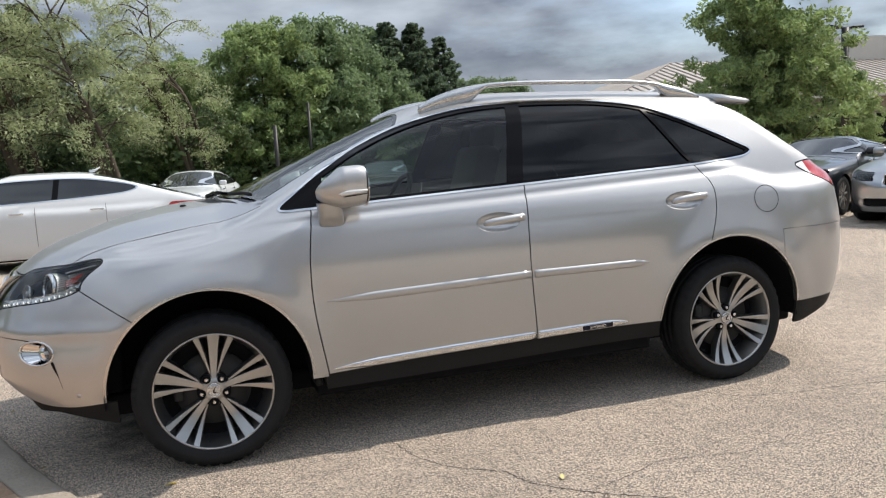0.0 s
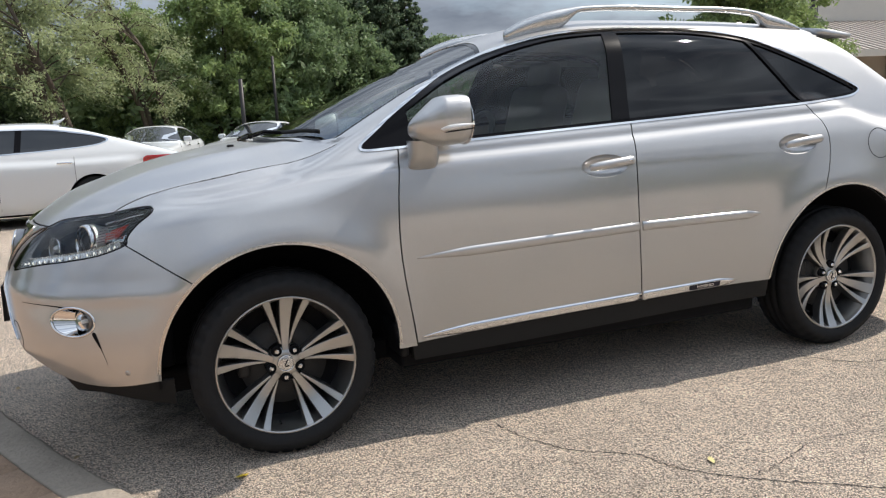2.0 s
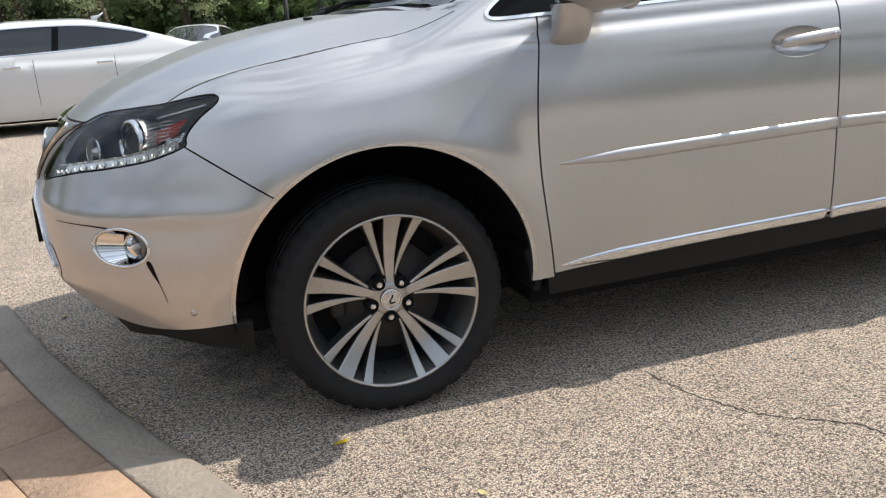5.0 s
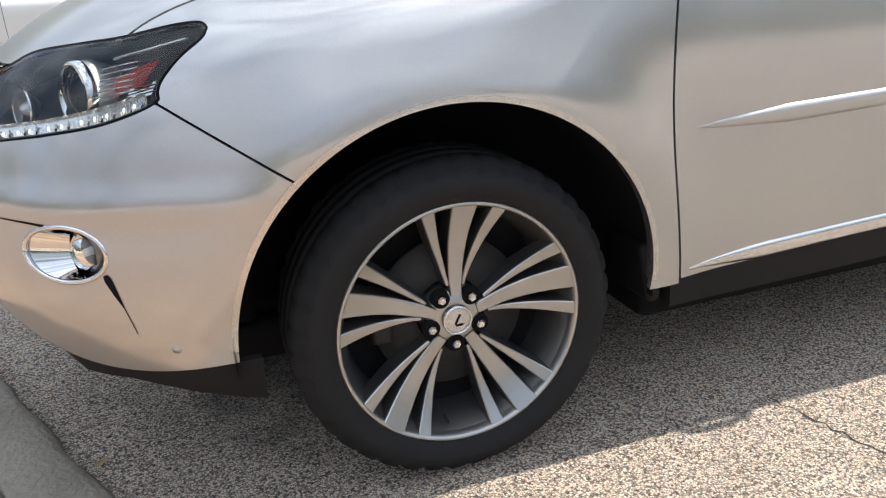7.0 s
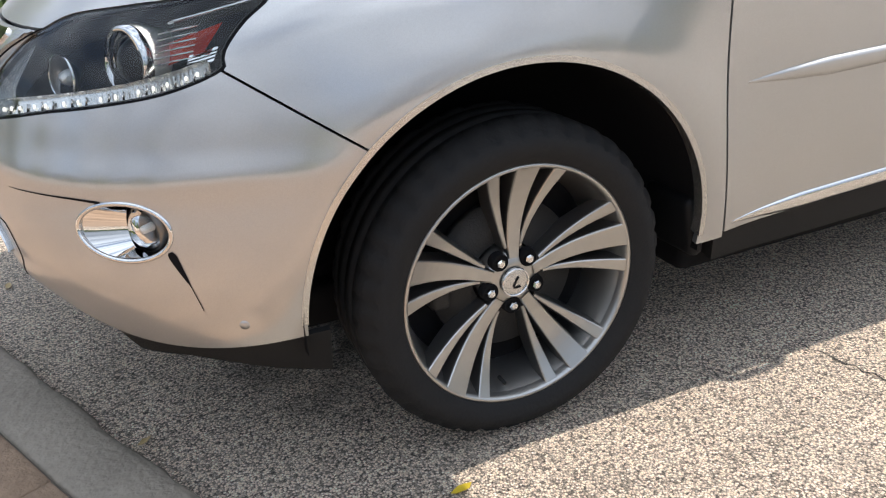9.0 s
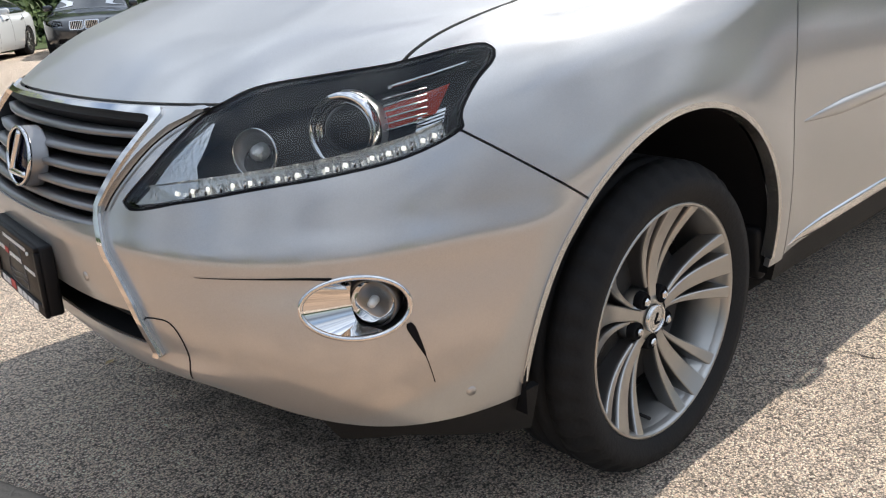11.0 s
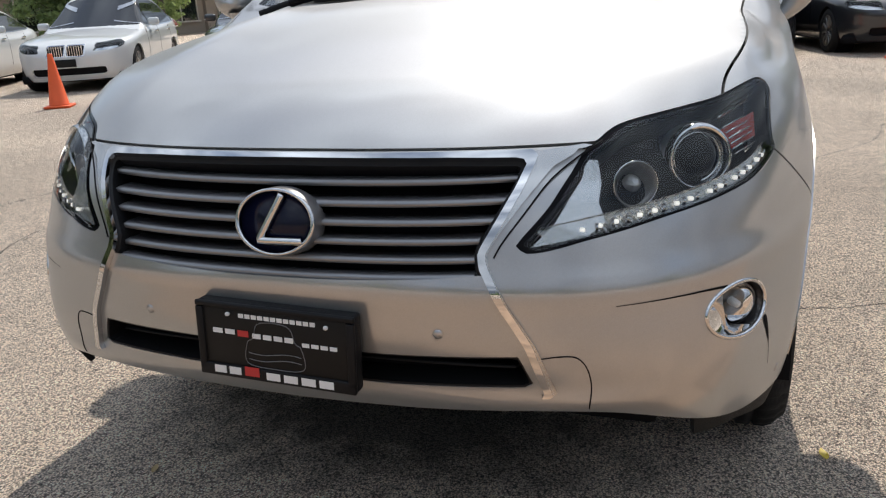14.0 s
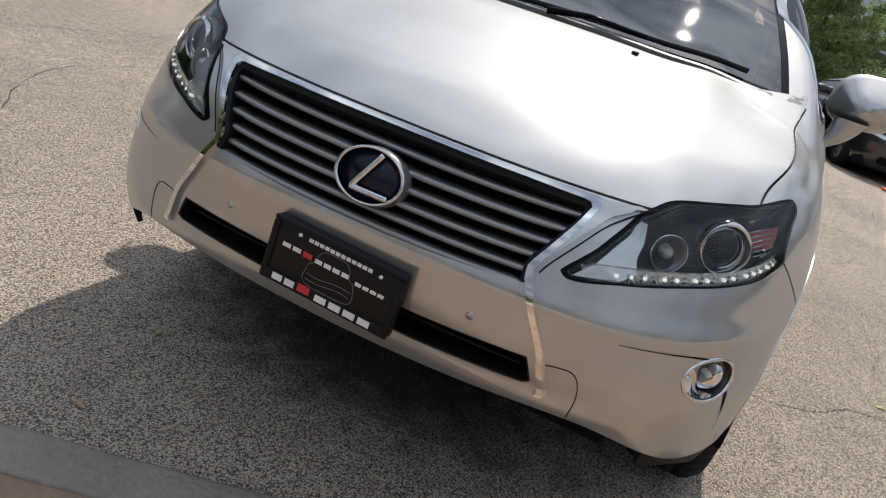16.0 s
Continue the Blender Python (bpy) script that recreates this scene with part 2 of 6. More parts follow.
def joined(*meshes):
    vs, fs = [], []
    for v, f in meshes:
        o = len(vs)
        vs.extend(v)
        fs.extend(tuple(i + o for i in q) for q in f)
    return vs, fs


def raw(bm):
    bm.verts.index_update()
    out = [v.co.copy() for v in bm.verts], [tuple(v.index for v in f.verts) for f in bm.faces]
    bm.free()
    return out


def smooth_line(points, n=60, closed=False):
    """A rounded line through a few points."""
    p = np.array(points, float)
    k = len(p)
    t = np.linspace(0, k if closed else k - 1, n, endpoint=not closed)
    i = np.floor(t).astype(int)
    i = i % k if closed else np.minimum(i, k - 2)
    f = (t - np.floor(t))[:, None] if closed else (t - i)[:, None]
    q = (lambda j: p[j % k]) if closed else (lambda j: p[np.clip(j, 0, k - 1)])
    a, b, c, d = q(i - 1), q(i), q(i + 1), q(i + 2)
    return .5 * (2 * b + (c - a) * f + (2 * a - 5 * b + 4 * c - d) * f ** 2 + (3 * b - a - 3 * c + d) * f ** 3)


def poly_field(a, b, pts):
    """Signed distance to a closed outline in two coordinates, below zero inside."""
    d, inside = np.full(a.shape, 9.0), np.zeros(a.shape, bool)
    for (x0, y0), (x1, y1) in zip(pts, np.roll(pts, -1, 0)):
        ex, ey = x1 - x0, y1 - y0
        t = np.clip(((a - x0) * ex + (b - y0) * ey) / (ex * ex + ey * ey + 1e-12), 0, 1)
        d = np.minimum(d, np.hypot(a - x0 - t * ex, b - y0 - t * ey))
        if y0 != y1:
            inside ^= ((y0 > b) != (y1 > b)) & (a < (x1 - x0) * (b - y0) / (y1 - y0) + x0)
    return np.where(inside, -d, d)


class Shell:
    """A grid of points on a skin, from which panels are cut along smooth outlines."""

    def __init__(self, grid, normals):
        self.g, self.n = grid, normals
        self.x, self.y, self.z = grid[..., 0], grid[..., 1], grid[..., 2]
        self.a = np.abs(self.y)

    def cut(self, fields, out=0.0, rim=.014):
        """Vertices, normals and faces of the patch where all fields are below zero."""
        f = np.stack(fields, -1)
        data = np.concatenate([self.g, self.n, f], -1)
        c = np.stack([f[:-1, :-1], f[1:, :-1], f[1:, 1:], f[:-1, 1:]], 0)
        gone = (c > 0).all(0).any(-1)
        whole = (c <= 0).all(0).all(-1)
        ids = np.full(f.shape[:2], -1)
        for di, dj in ((0, 0), (1, 0), (1, 1), (0, 1)):
            ids[di:ids.shape[0] - 1 + di, dj:ids.shape[1] - 1 + dj][whole] = 1
        flat = np.where(ids > 0)
        ids[flat] = np.arange(len(flat[0]))
        vs = list(data[flat][:, :3] + data[flat][:, 3:6] * out)
        ns = list(data[flat][:, 3:6])
        i, j = np.where(whole)
        fs = np.stack([ids[i, j], ids[i + 1, j], ids[i + 1, j + 1], ids[i, j + 1]], 1).tolist()
        extra = {}

        def vert(d, key):
            if len(key) == 2:
                if ids[key] < 0:
                    ids[key] = len(vs)
                    vs.append(d[:3] + d[3:6] * out)
                    ns.append(d[3:6])
                return int(ids[key])
            if key not in extra:
                extra[key] = len(vs)
                vs.append(d[:3] + d[3:6] * out)
                ns.append(d[3:6])
            return extra[key]
        for i, j in zip(*np.where(~gone & ~whole)):
            poly = [(data[q], q) for q in ((i, j), (i + 1, j), (i + 1, j + 1), (i, j + 1))]
            for k in range(6, data.shape[-1]):
                if all(p[k] <= 0 for p, _ in poly):
                    continue
                nxt = []
                for (p, kp), (q, kq) in zip(poly, poly[1:] + poly[:1]):
                    if p[k] <= 0:
                        nxt.append((p, kp))
                    if (p[k] <= 0) != (q[k] <= 0):
                        m = p + (q - p) * (p[k] / (p[k] - q[k]))
                        nxt.append((m, tuple(np.round(m[:3], 5).tolist())))
                poly = nxt
                if len(poly) < 3:
                    break
            if len(poly) < 3:
                continue
            face = [vert(*p) for p in poly]
            face = [a for a, b in zip(face, face[1:] + face[:1]) if a != b]
            if len(set(face)) == len(face) > 2:
                fs.append(face)
        if rim and fs:
            used = set()
            for q in fs:
                used.update(zip(q, q[1:] + q[:1]))
            deep = {}
            for a, b in used:
                if (b, a) in used or (abs(vs[a][1]) < 2e-3 and abs(vs[b][1]) < 2e-3):
                    continue
                for k in (a, b):
                    if k not in deep:
                        deep[k] = len(vs)
                        vs.append(vs[k] - ns[k] * rim)
                        ns.append(ns[k])
                fs.append([b, a, deep[a], deep[b]])
        return np.array(vs).reshape(-1, 3), np.array(ns).reshape(-1, 3), fs

    def panel(self, name, fields, material, parent, label="", out=0.0, rim=.014, mirror="none"):
        """mirror: none (left half alone), both (one mesh over the middle), pair (a mesh on each flank)."""
        vs, ns, fs = self.cut(fields, out, rim)
        flip = np.array([1, -1, 1])
        back_faces = [q[::-1] for q in fs]
        if mirror == "both":
            o = len(vs)
            vs, ns, fs = np.concatenate([vs, vs * flip]), np.concatenate([ns, ns * flip]), fs + [[k + o for k in q] for q in back_faces]
        made = []
        for v, n, f in ([(vs, ns, fs)] + ([(vs * flip, ns * flip, back_faces)] if mirror == "pair" else [])):
            me = bpy.data.meshes.new(name)
            me.from_pydata(v.tolist(), [], f)
            me.materials.append(material)
            k = len(me.polygons)
            fn, tot, li = np.empty(k * 3, np.float32), np.empty(k, np.int32), np.empty(len(me.loops), np.int32)
            me.polygons.foreach_get("normal", fn)
            me.polygons.foreach_get("loop_total", tot)
            me.loops.foreach_get("vertex_index", li)
            me.polygons.foreach_set("use_smooth", np.ones(k, bool))
            fn = np.repeat(fn.reshape(-1, 3), tot, 0)
            vn = n[li] if k else np.zeros((0, 3))
            me.normals_split_custom_set(np.where((np.sum(fn * vn, 1) > .55)[:, None], vn, fn).tolist())
            ob = new(name, me)
            ob.parent = parent
            made.append(tagged(ob, label) if label else ob)
        return made if mirror == "pair" else made[0]


def ray_grid(inside_of, ox, hx, hy, phi, z0, reach):
    """Where rays from a spine leave a body."""
    n, k = len(ox), len(phi)
    o = np.stack([np.repeat(ox[:, None], k, 1), np.zeros((n, k)), np.full((n, k), z0)], -1)
    d = np.stack([hx[:, None] * np.cos(phi), hy[:, None] * np.cos(phi), np.repeat(np.sin(phi)[None], n, 0)], -1)
    lo, hi = np.zeros((n, k)), np.full((n, k), reach)
    for _ in range(30):
        mid = (lo + hi) / 2
        q = o + d * mid[..., None]
        i = inside_of(q[..., 0], q[..., 1], q[..., 2]) < 0
        lo, hi = np.where(i, mid, lo), np.where(i, hi, mid)
    return o + d * hi[..., None]


def slopes(inside_of, g, e=.002):
    x, y, z = g[..., 0], g[..., 1], g[..., 2]
    n = np.stack([inside_of(x + e, y, z) - inside_of(x - e, y, z), inside_of(x, y + e, z) - inside_of(x, y - e, z), inside_of(x, y, z + e) - inside_of(x, y, z - e)], -1)
    return n / np.linalg.norm(n, axis=-1)[..., None]


def asphalt_mat():
    """Worn asphalt with pale exposed stones, larger stains and tyre-polished streaks."""
    m = mat("worn_asphalt", (.2, .18, .15), .85)
    n, l = m.node_tree.nodes, m.node_tree.links
    b, c = n["Principled BSDF"], n.new("ShaderNodeTexCoord")
    stones, fine, big, mid = n.new("ShaderNodeTexVoronoi"), n.new("ShaderNodeTexVoronoi"), n.new("ShaderNodeTexNoise"), n.new("ShaderNodeTexNoise")
    stones.inputs["Scale"].default_value, fine.inputs["Scale"].default_value = 205, 430
    big.inputs["Scale"].default_value, big.inputs["Detail"].default_value = .55, 7
    mid.inputs["Scale"].default_value, mid.inputs["Detail"].default_value = 9, 6
    for q in (stones, fine, big, mid):
        l.new(c.outputs["Object"], q.inputs["Vector"])
    ramp = n.new("ShaderNodeValToRGB")
    e = ramp.color_ramp.elements
    e[0].position, e[0].color = .0, (.06, .052, .045, 1)
    e[1].position, e[1].color = 1.0, (1.0, .91, .81, 1)
    for pos, col in ((.17, (.34, .29, .245, 1)), (.42, (.70, .60, .51, 1)), (.72, (.93, .81, .695, 1))):
        q = e.new(pos)
        q.color = col
    sep = n.new("ShaderNodeSeparateColor")
    l.new(stones.outputs["Color"], sep.inputs["Color"])
    sep2, tone = n.new("ShaderNodeSeparateColor"), n.new("ShaderNodeMix")
    tone.inputs["Factor"].default_value = .12
    l.new(fine.outputs["Color"], sep2.inputs["Color"])
    l.new(sep.outputs["Red"], tone.inputs["A"]), l.new(sep2.outputs["Red"], tone.inputs["B"])
    l.new(tone.outputs["Result"], ramp.inputs["Fac"])
    gap = n.new("ShaderNodeMapRange")
    gap.inputs["From Min"].default_value, gap.inputs["From Max"].default_value = .38, .85
    gap.inputs["To Min"].default_value, gap.inputs["To Max"].default_value = 1.36, .30
    l.new(stones.outputs["Distance"], gap.inputs["Value"])
    stain = n.new("ShaderNodeMapRange")
    stain.inputs["From Min"].default_value, stain.inputs["From Max"].default_value = .3, .75
    stain.inputs["To Min"].default_value, stain.inputs["To Max"].default_value = .78, 1.16
    l.new(big.outputs["Fac"], stain.inputs["Value"])
    patch = n.new("ShaderNodeMapRange")
    patch.inputs["To Min"].default_value, patch.inputs["To Max"].default_value = .8, 1.2
    l.new(mid.outputs["Fac"], patch.inputs["Value"])
    a1, a2, hs = n.new("ShaderNodeMath"), n.new("ShaderNodeMath"), n.new("ShaderNodeHueSaturation")
    a1.operation = a2.operation = "MULTIPLY"
    l.new(gap.outputs["Result"], a1.inputs[0]), l.new(stain.outputs["Result"], a1.inputs[1])
    l.new(a1.outputs[0], a2.inputs[0]), l.new(patch.outputs["Result"], a2.inputs[1])
    # oil drips and the shade under the nose, painted as one dark patch
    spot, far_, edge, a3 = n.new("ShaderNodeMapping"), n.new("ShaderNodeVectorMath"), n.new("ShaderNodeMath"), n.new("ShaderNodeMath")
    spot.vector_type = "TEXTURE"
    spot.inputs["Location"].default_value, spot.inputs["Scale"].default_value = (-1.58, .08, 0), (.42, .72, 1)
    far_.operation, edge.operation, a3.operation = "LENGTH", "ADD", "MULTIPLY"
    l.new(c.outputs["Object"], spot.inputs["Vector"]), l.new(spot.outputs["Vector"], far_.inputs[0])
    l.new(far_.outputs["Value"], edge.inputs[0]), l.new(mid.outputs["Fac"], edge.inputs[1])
    oil_and_shade = n.new("ShaderNodeMapRange")
    oil_and_shade.inputs["From Min"].default_value, oil_and_shade.inputs["From Max"].default_value = .95, 1.65
    oil_and_shade.inputs["To Min"].default_value, oil_and_shade.inputs["To Max"].default_value = .20, 1.0
    l.new(edge.outputs[0], oil_and_shade.inputs["Value"])
    l.new(a2.outputs[0], a3.inputs[0]), l.new(oil_and_shade.outputs["Result"], a3.inputs[1])
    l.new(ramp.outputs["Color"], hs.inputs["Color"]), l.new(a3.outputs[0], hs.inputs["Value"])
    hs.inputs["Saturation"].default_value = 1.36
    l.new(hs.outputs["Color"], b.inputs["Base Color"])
    hgt, bp = n.new("ShaderNodeMath"), n.new("ShaderNodeBump")
    hgt.operation = "ADD"
    l.new(stones.outputs["Distance"], hgt.inputs[0]), l.new(fine.outputs["Distance"], hgt.inputs[1])
    bp.invert = True
    bp.inputs["Strength"].default_value, bp.inputs["Distance"].default_value = 1.0, .010
    l.new(hgt.outputs[0], bp.inputs["Height"]), l.new(bp.outputs["Normal"], b.inputs["Normal"])
    return m


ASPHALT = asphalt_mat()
CONCRETE = mat("kerb_concrete", (.25, .213, .170), .88, vary=.40, scale=5, bump=.8, bump_scale=60)
PAVER = mat("clay_paver", (.37, .25, .165), .85, vary=.36, scale=5, bump=.8, bump_scale=70)
SAND = mat("joint_sand", (.13, .11, .09), .95, vary=.3, scale=20)
CRACK = mat("open_crack", (.035, .03, .026), .95, vary=.3, scale=30)
BRICK_TAN = mat("tan_block_wall", (.33, .285, .24), .9, vary=.12, scale=2.5, bump=.25, bump_scale=40)
ROOF_METAL = mat("ribbed_roof_metal", (.42, .37, .32), .45, .3, vary=.12, scale=2, rough_vary=.08)
FASCIA = mat("fascia_paint", (.52, .50, .46), .6, vary=.1, scale=2)
GRASS = mat("verge_grass", (.06, .09, .025), .95, vary=.35, scale=1.2, bump=.8, bump_scale=20)

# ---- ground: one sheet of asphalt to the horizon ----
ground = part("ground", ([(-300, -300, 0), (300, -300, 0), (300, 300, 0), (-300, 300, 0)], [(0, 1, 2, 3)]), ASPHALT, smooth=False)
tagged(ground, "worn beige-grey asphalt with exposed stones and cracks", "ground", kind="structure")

# kerb: its road edge runs along this slightly bowed line
KERB = spline([-9.0, -4.0, -1.69, -.72, .10, .77, 3.0, 9.0], [1.8, -.50, -1.595, -2.09, -2.455, -2.70, -3.35, -4.6])


def kerb_at(y, off):
    e = .01
    d = np.array([float(KERB(np.float64(y + e)) - KERB(np.float64(y - e))), 2 * e])
    d /= np.linalg.norm(d)
    return np.array([float(KERB(np.float64(y))), y]) + off * np.array([-d[1], d[0]])


kerb = tagged(new("kerb"), "low flush concrete kerb, sunlit and partly shaded", "kerb", kind="structure")
ks = np.arange(-7.9, 8.0, 4.5)
for y0 in ks:
    kv, kf = [], []
    for i in range(121):
        y = y0 + .004 + 4.492 * i / 120
        for off, z in ((-.0, -.05), (.0, .012), (.010, .026), (.030, .034), (.152, .036), (.161, .032), (.165, -.05)):
            p = kerb_at(y, off)
            w = (.011 if off < .005 else .004 if off < .02 else .0015) * (noise.noise(Vector((p[0] * 9, p[1] * 9, 2))) + .6 * noise.noise(Vector((p[0] * 31, p[1] * 31, 5))))
            kv.append((p[0] + w, p[1] + w * .5, z + w * .25))
    for i in range(120):
        for k in range(6):
            kf.append((i * 7 + k, i * 7 + k + 1, i * 7 + k + 8, i * 7 + k + 7))
    kf += [tuple(range(7)), tuple(120 * 7 + k for k in range(7))[::-1]]
    part("kerb_stone", (kv, [q[::-1] for q in kf]), CONCRETE, kerb, smooth=True)

pavement = part("pavement", ([(*kerb_at(y, o), .026) for y in np.linspace(-7.2, 7.2, 40) for o in (.163, 5.0)], [(2 * i, 2 * i + 1, 2 * i + 3, 2 * i + 2)[::-1] for i in range(39)]), SAND, smooth=False)
tagged(pavement, "clay brick pavement beside the kerb", "pavement", kind="structure")

# cracks: thin open seams wandering over the asphalt
def crack(points, width=.006, seed=0):
    rnd = random.Random(seed)
    pts = smooth_line(points, 14 * len(points))
    vs, fs = [], []
    for i, (x, y) in enumerate(pts):
        a, b = pts[max(i - 1, 0)], pts[min(i + 1, len(pts) - 1)]
        t = (b - a) / (np.linalg.norm(b - a) + 1e-9)
        j = .016 * (rnd.random() - .5)
        w = width * .75 * (.25 + rnd.random()) * min(1, (i + 1) / 6, (len(pts) - i) / 6)
        c = np.array([x, y]) + np.array([-t[1], t[0]]) * j
        vs += [(*(c + np.array([-t[1], t[0]]) * w / 2), .0015), (*(c - np.array([-t[1], t[0]]) * w / 2), .0015)]
    for i in range(len(pts) - 1):
        fs.append((2 * i, 2 * i + 1, 2 * i + 3, 2 * i + 2))
    return vs, fs


cracks = joined(
    crack([(-.60, -.93), (-.53, -1.217), (-.44, -1.38), (-.26, -1.53), (-.21, -1.66), (-.05, -1.84), (.18, -2.02), (.40, -2.2), (.55, -2.6), (.9, -2.9)], .009, 1),
    crack([(-.05, -1.84), (.14, -1.80), (.4, -1.72), (.75, -1.78), (1.1, -1.70)], .005, 2),
    crack([(1.05, -.93), (1.2, -1.15), (1.5, -1.25), (2.1, -1.35), (2.8, -1.8), (3.6, -2.0)], .009, 3),
    crack([(1.2, -1.15), (1.25, -1.4), (1.5, -1.9)], .005, 4),
    crack([(-1.0, -1.9), (-.7, -2.1), (-.5, -2.5), (-.1, -2.8)], .005, 5),
    crack([(3.0, -1.2), (3.6, -.9), (4.4, -1.4), (5.5, -1.3), (6.8, -1.9)], .016, 6),
    crack([(2.2, -2.4), (3.4, -2.9), (4.6, -2.5), (6.2, -3.1)], .014, 7),
    crack([(4.0, -2.1), (4.3, -2.9), (5.0, -3.5), (5.2, -4.6)], .014, 8),
    crack([(5.0, -1.5), (5.6, -2.3), (6.4, -2.5), (7.2, -3.3)], .014, 9),
    crack([(-4.5, 4.0), (-2.5, 3.4), (-.5, 3.8), (2.0, 3.5), (5.0, 4.4)], .014, 10),
    crack([(-1.2, 2.3), (-.2, 2.9), (1.6, 2.6), (3.5, 2.2)], .010, 11))
tagged(part("pavement_cracks", cracks, CRACK, smooth=False), "thin dark cracks in the asphalt", "cracks", kind="stuff")


# ---- the silver car: its skin as one smooth body ----
# the car's skin: half widths by height, nose and tail by height, hood and roof along the car
SIDE_W = spline([.10, .25, .34, .48, .62, .75, .87, .97, 1.05, 1.12, 1.26], [.86, .898, .910, .928, .940, .944, .940, .929, .912, .882, .81])
NOSE_X = spline([.12, .25, .38, .48, .59, .68, .78, .87, .95, 1.1], [-2.06, -2.16, -2.255, -2.300, -2.325, -2.325, -2.300, -2.245, -2.165, -2.0])
NOSE_N = spline([.2, .45, .60, .78, .95, 1.1], [3.8, 3.6, 3.1, 2.75, 2.8, 2.8])
TAIL_X = spline([.2, .4, .6, .85, 1.05, 1.25], [2.22, 2.33, 2.37, 2.37, 2.33, 2.27])
HOOD_Z = spline([-2.5, -2.3, -2.15, -2.0, -1.8, -1.55, -1.25, -1.0], [.76, .895, .96, 1.01, 1.075, 1.13, 1.165, 1.18])
ROOF_Z = spline([-.6, -.26, 0, .4, .9, 1.4, 1.8, 2.2], [1.51, 1.612, 1.66, 1.675, 1.67, 1.65, 1.62, 1.57])
REAR_X = spline([.9, 1.05, 1.13, 1.25, 1.40, 1.55, 1.75], [2.40, 2.38, 2.33, 2.17, 1.94, 1.72, 1.44])
GLASS_W = spline([.95, 1.05, 1.12, 1.25, 1.40, 1.55, 1.70], [.903, .894, .872, .82, .742, .648, .52])
AXLE_F, AXLE_R, AXLE_Z = -1.36, 1.364, .338
CREASE_Z = spline([-1.6, -.9, -.3, .184, .75, 1.19, 1.7], [.975, 1.052, 1.080, 1.098, 1.122, 1.140, 1.165])
XA, XB, Z0 = -1.30, 1.45, .80


def arch_swell(x, z):
    """The flares round both wheels."""
    out = 0
    for ax in (AXLE_F, AXLE_R):
        r = np.hypot(x - ax, z - AXLE_Z)
        out = out + .016 * np.exp(-((r - .47) / .10) ** 2) * step(.15, .4, z)
    return out


def skin(x, y, z):
    """Below zero inside the car, about the distance outside."""
    ay = np.abs(y)
    w = SIDE_W(z) + arch_swell(x, z)
    w = w - .035 * step(-.9, -2.0, x) * step(.72, 1.0, z)
    n = NOSE_N(z)
    u = np.maximum(XA - x, 0) / (XA - NOSE_X(z))
    v = np.maximum(x - XB, 0) / (TAIL_X(z) - XB)
    r = (u ** n + v ** 4.2 + (ay / w) ** np.where(x < XA, n, 4.2)) ** (1 / np.where(x < XA, n, 4.2))
    side = (r - 1) * w
    crown = .085 * (ay / .78) ** 2.3 + .45 * np.maximum(ay - .79, 0) * step(-2.0, -1.55, x) * step(-.45, -1.25, x)
    rise = .147 * step(-1.30, -.50, x) * step(1.8, 1.2, x)
    bulge = .012 * np.exp(-((ay - .50) / .10) ** 2) * step(-2.3, -1.7, x)
    top = (z - HOOD_Z(np.minimum(x, -1.0)) - rise + crown - bulge) * .95
    side = side - .0055 * np.exp(-((z - .668) / .034) ** 2) * step(-1.55, -1.95, x) - .009 * np.exp(-((z - .452) / .026) ** 2) * step(-1.95, -2.15, x) * step(.72, .52, ay)
    body = smax(side, top, .10 - .05 * step(-2.0, -1.5, x))
    body = body + .0090 * np.exp(-((z - CREASE_Z(x) - .008) / .017) ** 2) * step(-1.90, -1.45, x) * step(2.0, 1.5, x) * step(.76, .84, ay)
    d = x + 1.27 - .17 * (ay / .8) ** 2.2
    wind = (z - (1.130 + .51 * d - .055 * d * np.abs(d))) * .9
    gw = GLASS_W(z) - .075 * np.maximum(x - .4, 0) ** 2 / 2.2 - .02 * step(-.2, -1.0, x)
    gside = (ay - gw) * .9
    roof = z - ROOF_Z(x) + .062 * (ay / .6) ** 2.4
    rear = (x - REAR_X(z) + .18 * (ay / .75) ** 2.2) * .62
    house = smax(1.0 - z, smax(smax(smax(gside, roof, .13), smax(wind, roof, .12), .05), rear, .10), .02)
    return smin(body, house, .035)


SPOTS = {}


def skin_hit(key, start, way, reach):
    """Where a ray from inside leaves the skin: the point and the normal."""
    if key not in SPOTS:
        lo, hi = 0.0, reach
        o, d = np.array(start, float), np.array(way, float)
        for _ in range(3):
            t = np.linspace(lo, hi, 56)
            p = o + d * t[:, None]
            k = int(np.argmax(skin(p[:, 0], p[:, 1], p[:, 2]) > 0))
            lo, hi = t[max(k - 1, 0)], t[k]
        p = o + d * hi
        q = p + np.array([(.002, 0, 0), (-.002, 0, 0), (0, .002, 0), (0, -.002, 0), (0, 0, .002), (0, 0, -.002)])
        g = skin(q[:, 0], q[:, 1], q[:, 2])
        SPOTS[key] = Vector(p), Vector((g[0] - g[1], g[2] - g[3], g[4] - g[5])).normalized()
    return SPOTS[key][0].copy(), SPOTS[key][1].copy()


def skin_at_side(x, z):
    return skin_hit(("s", round(float(x), 5), round(float(z), 5)), (x, 0, z), (0, -1, 0), 1.2)


def skin_at_front(y, z):
    return skin_hit(("f", round(float(y), 5), round(float(z), 5)), (-1.2, y, z), (-1, 0, 0), 1.6)


def skin_on_top(x, y):
    return skin_hit(("t", round(float(x), 5), round(float(y), 5)), (x, y, .7), (0, 0, 1), 1.5)


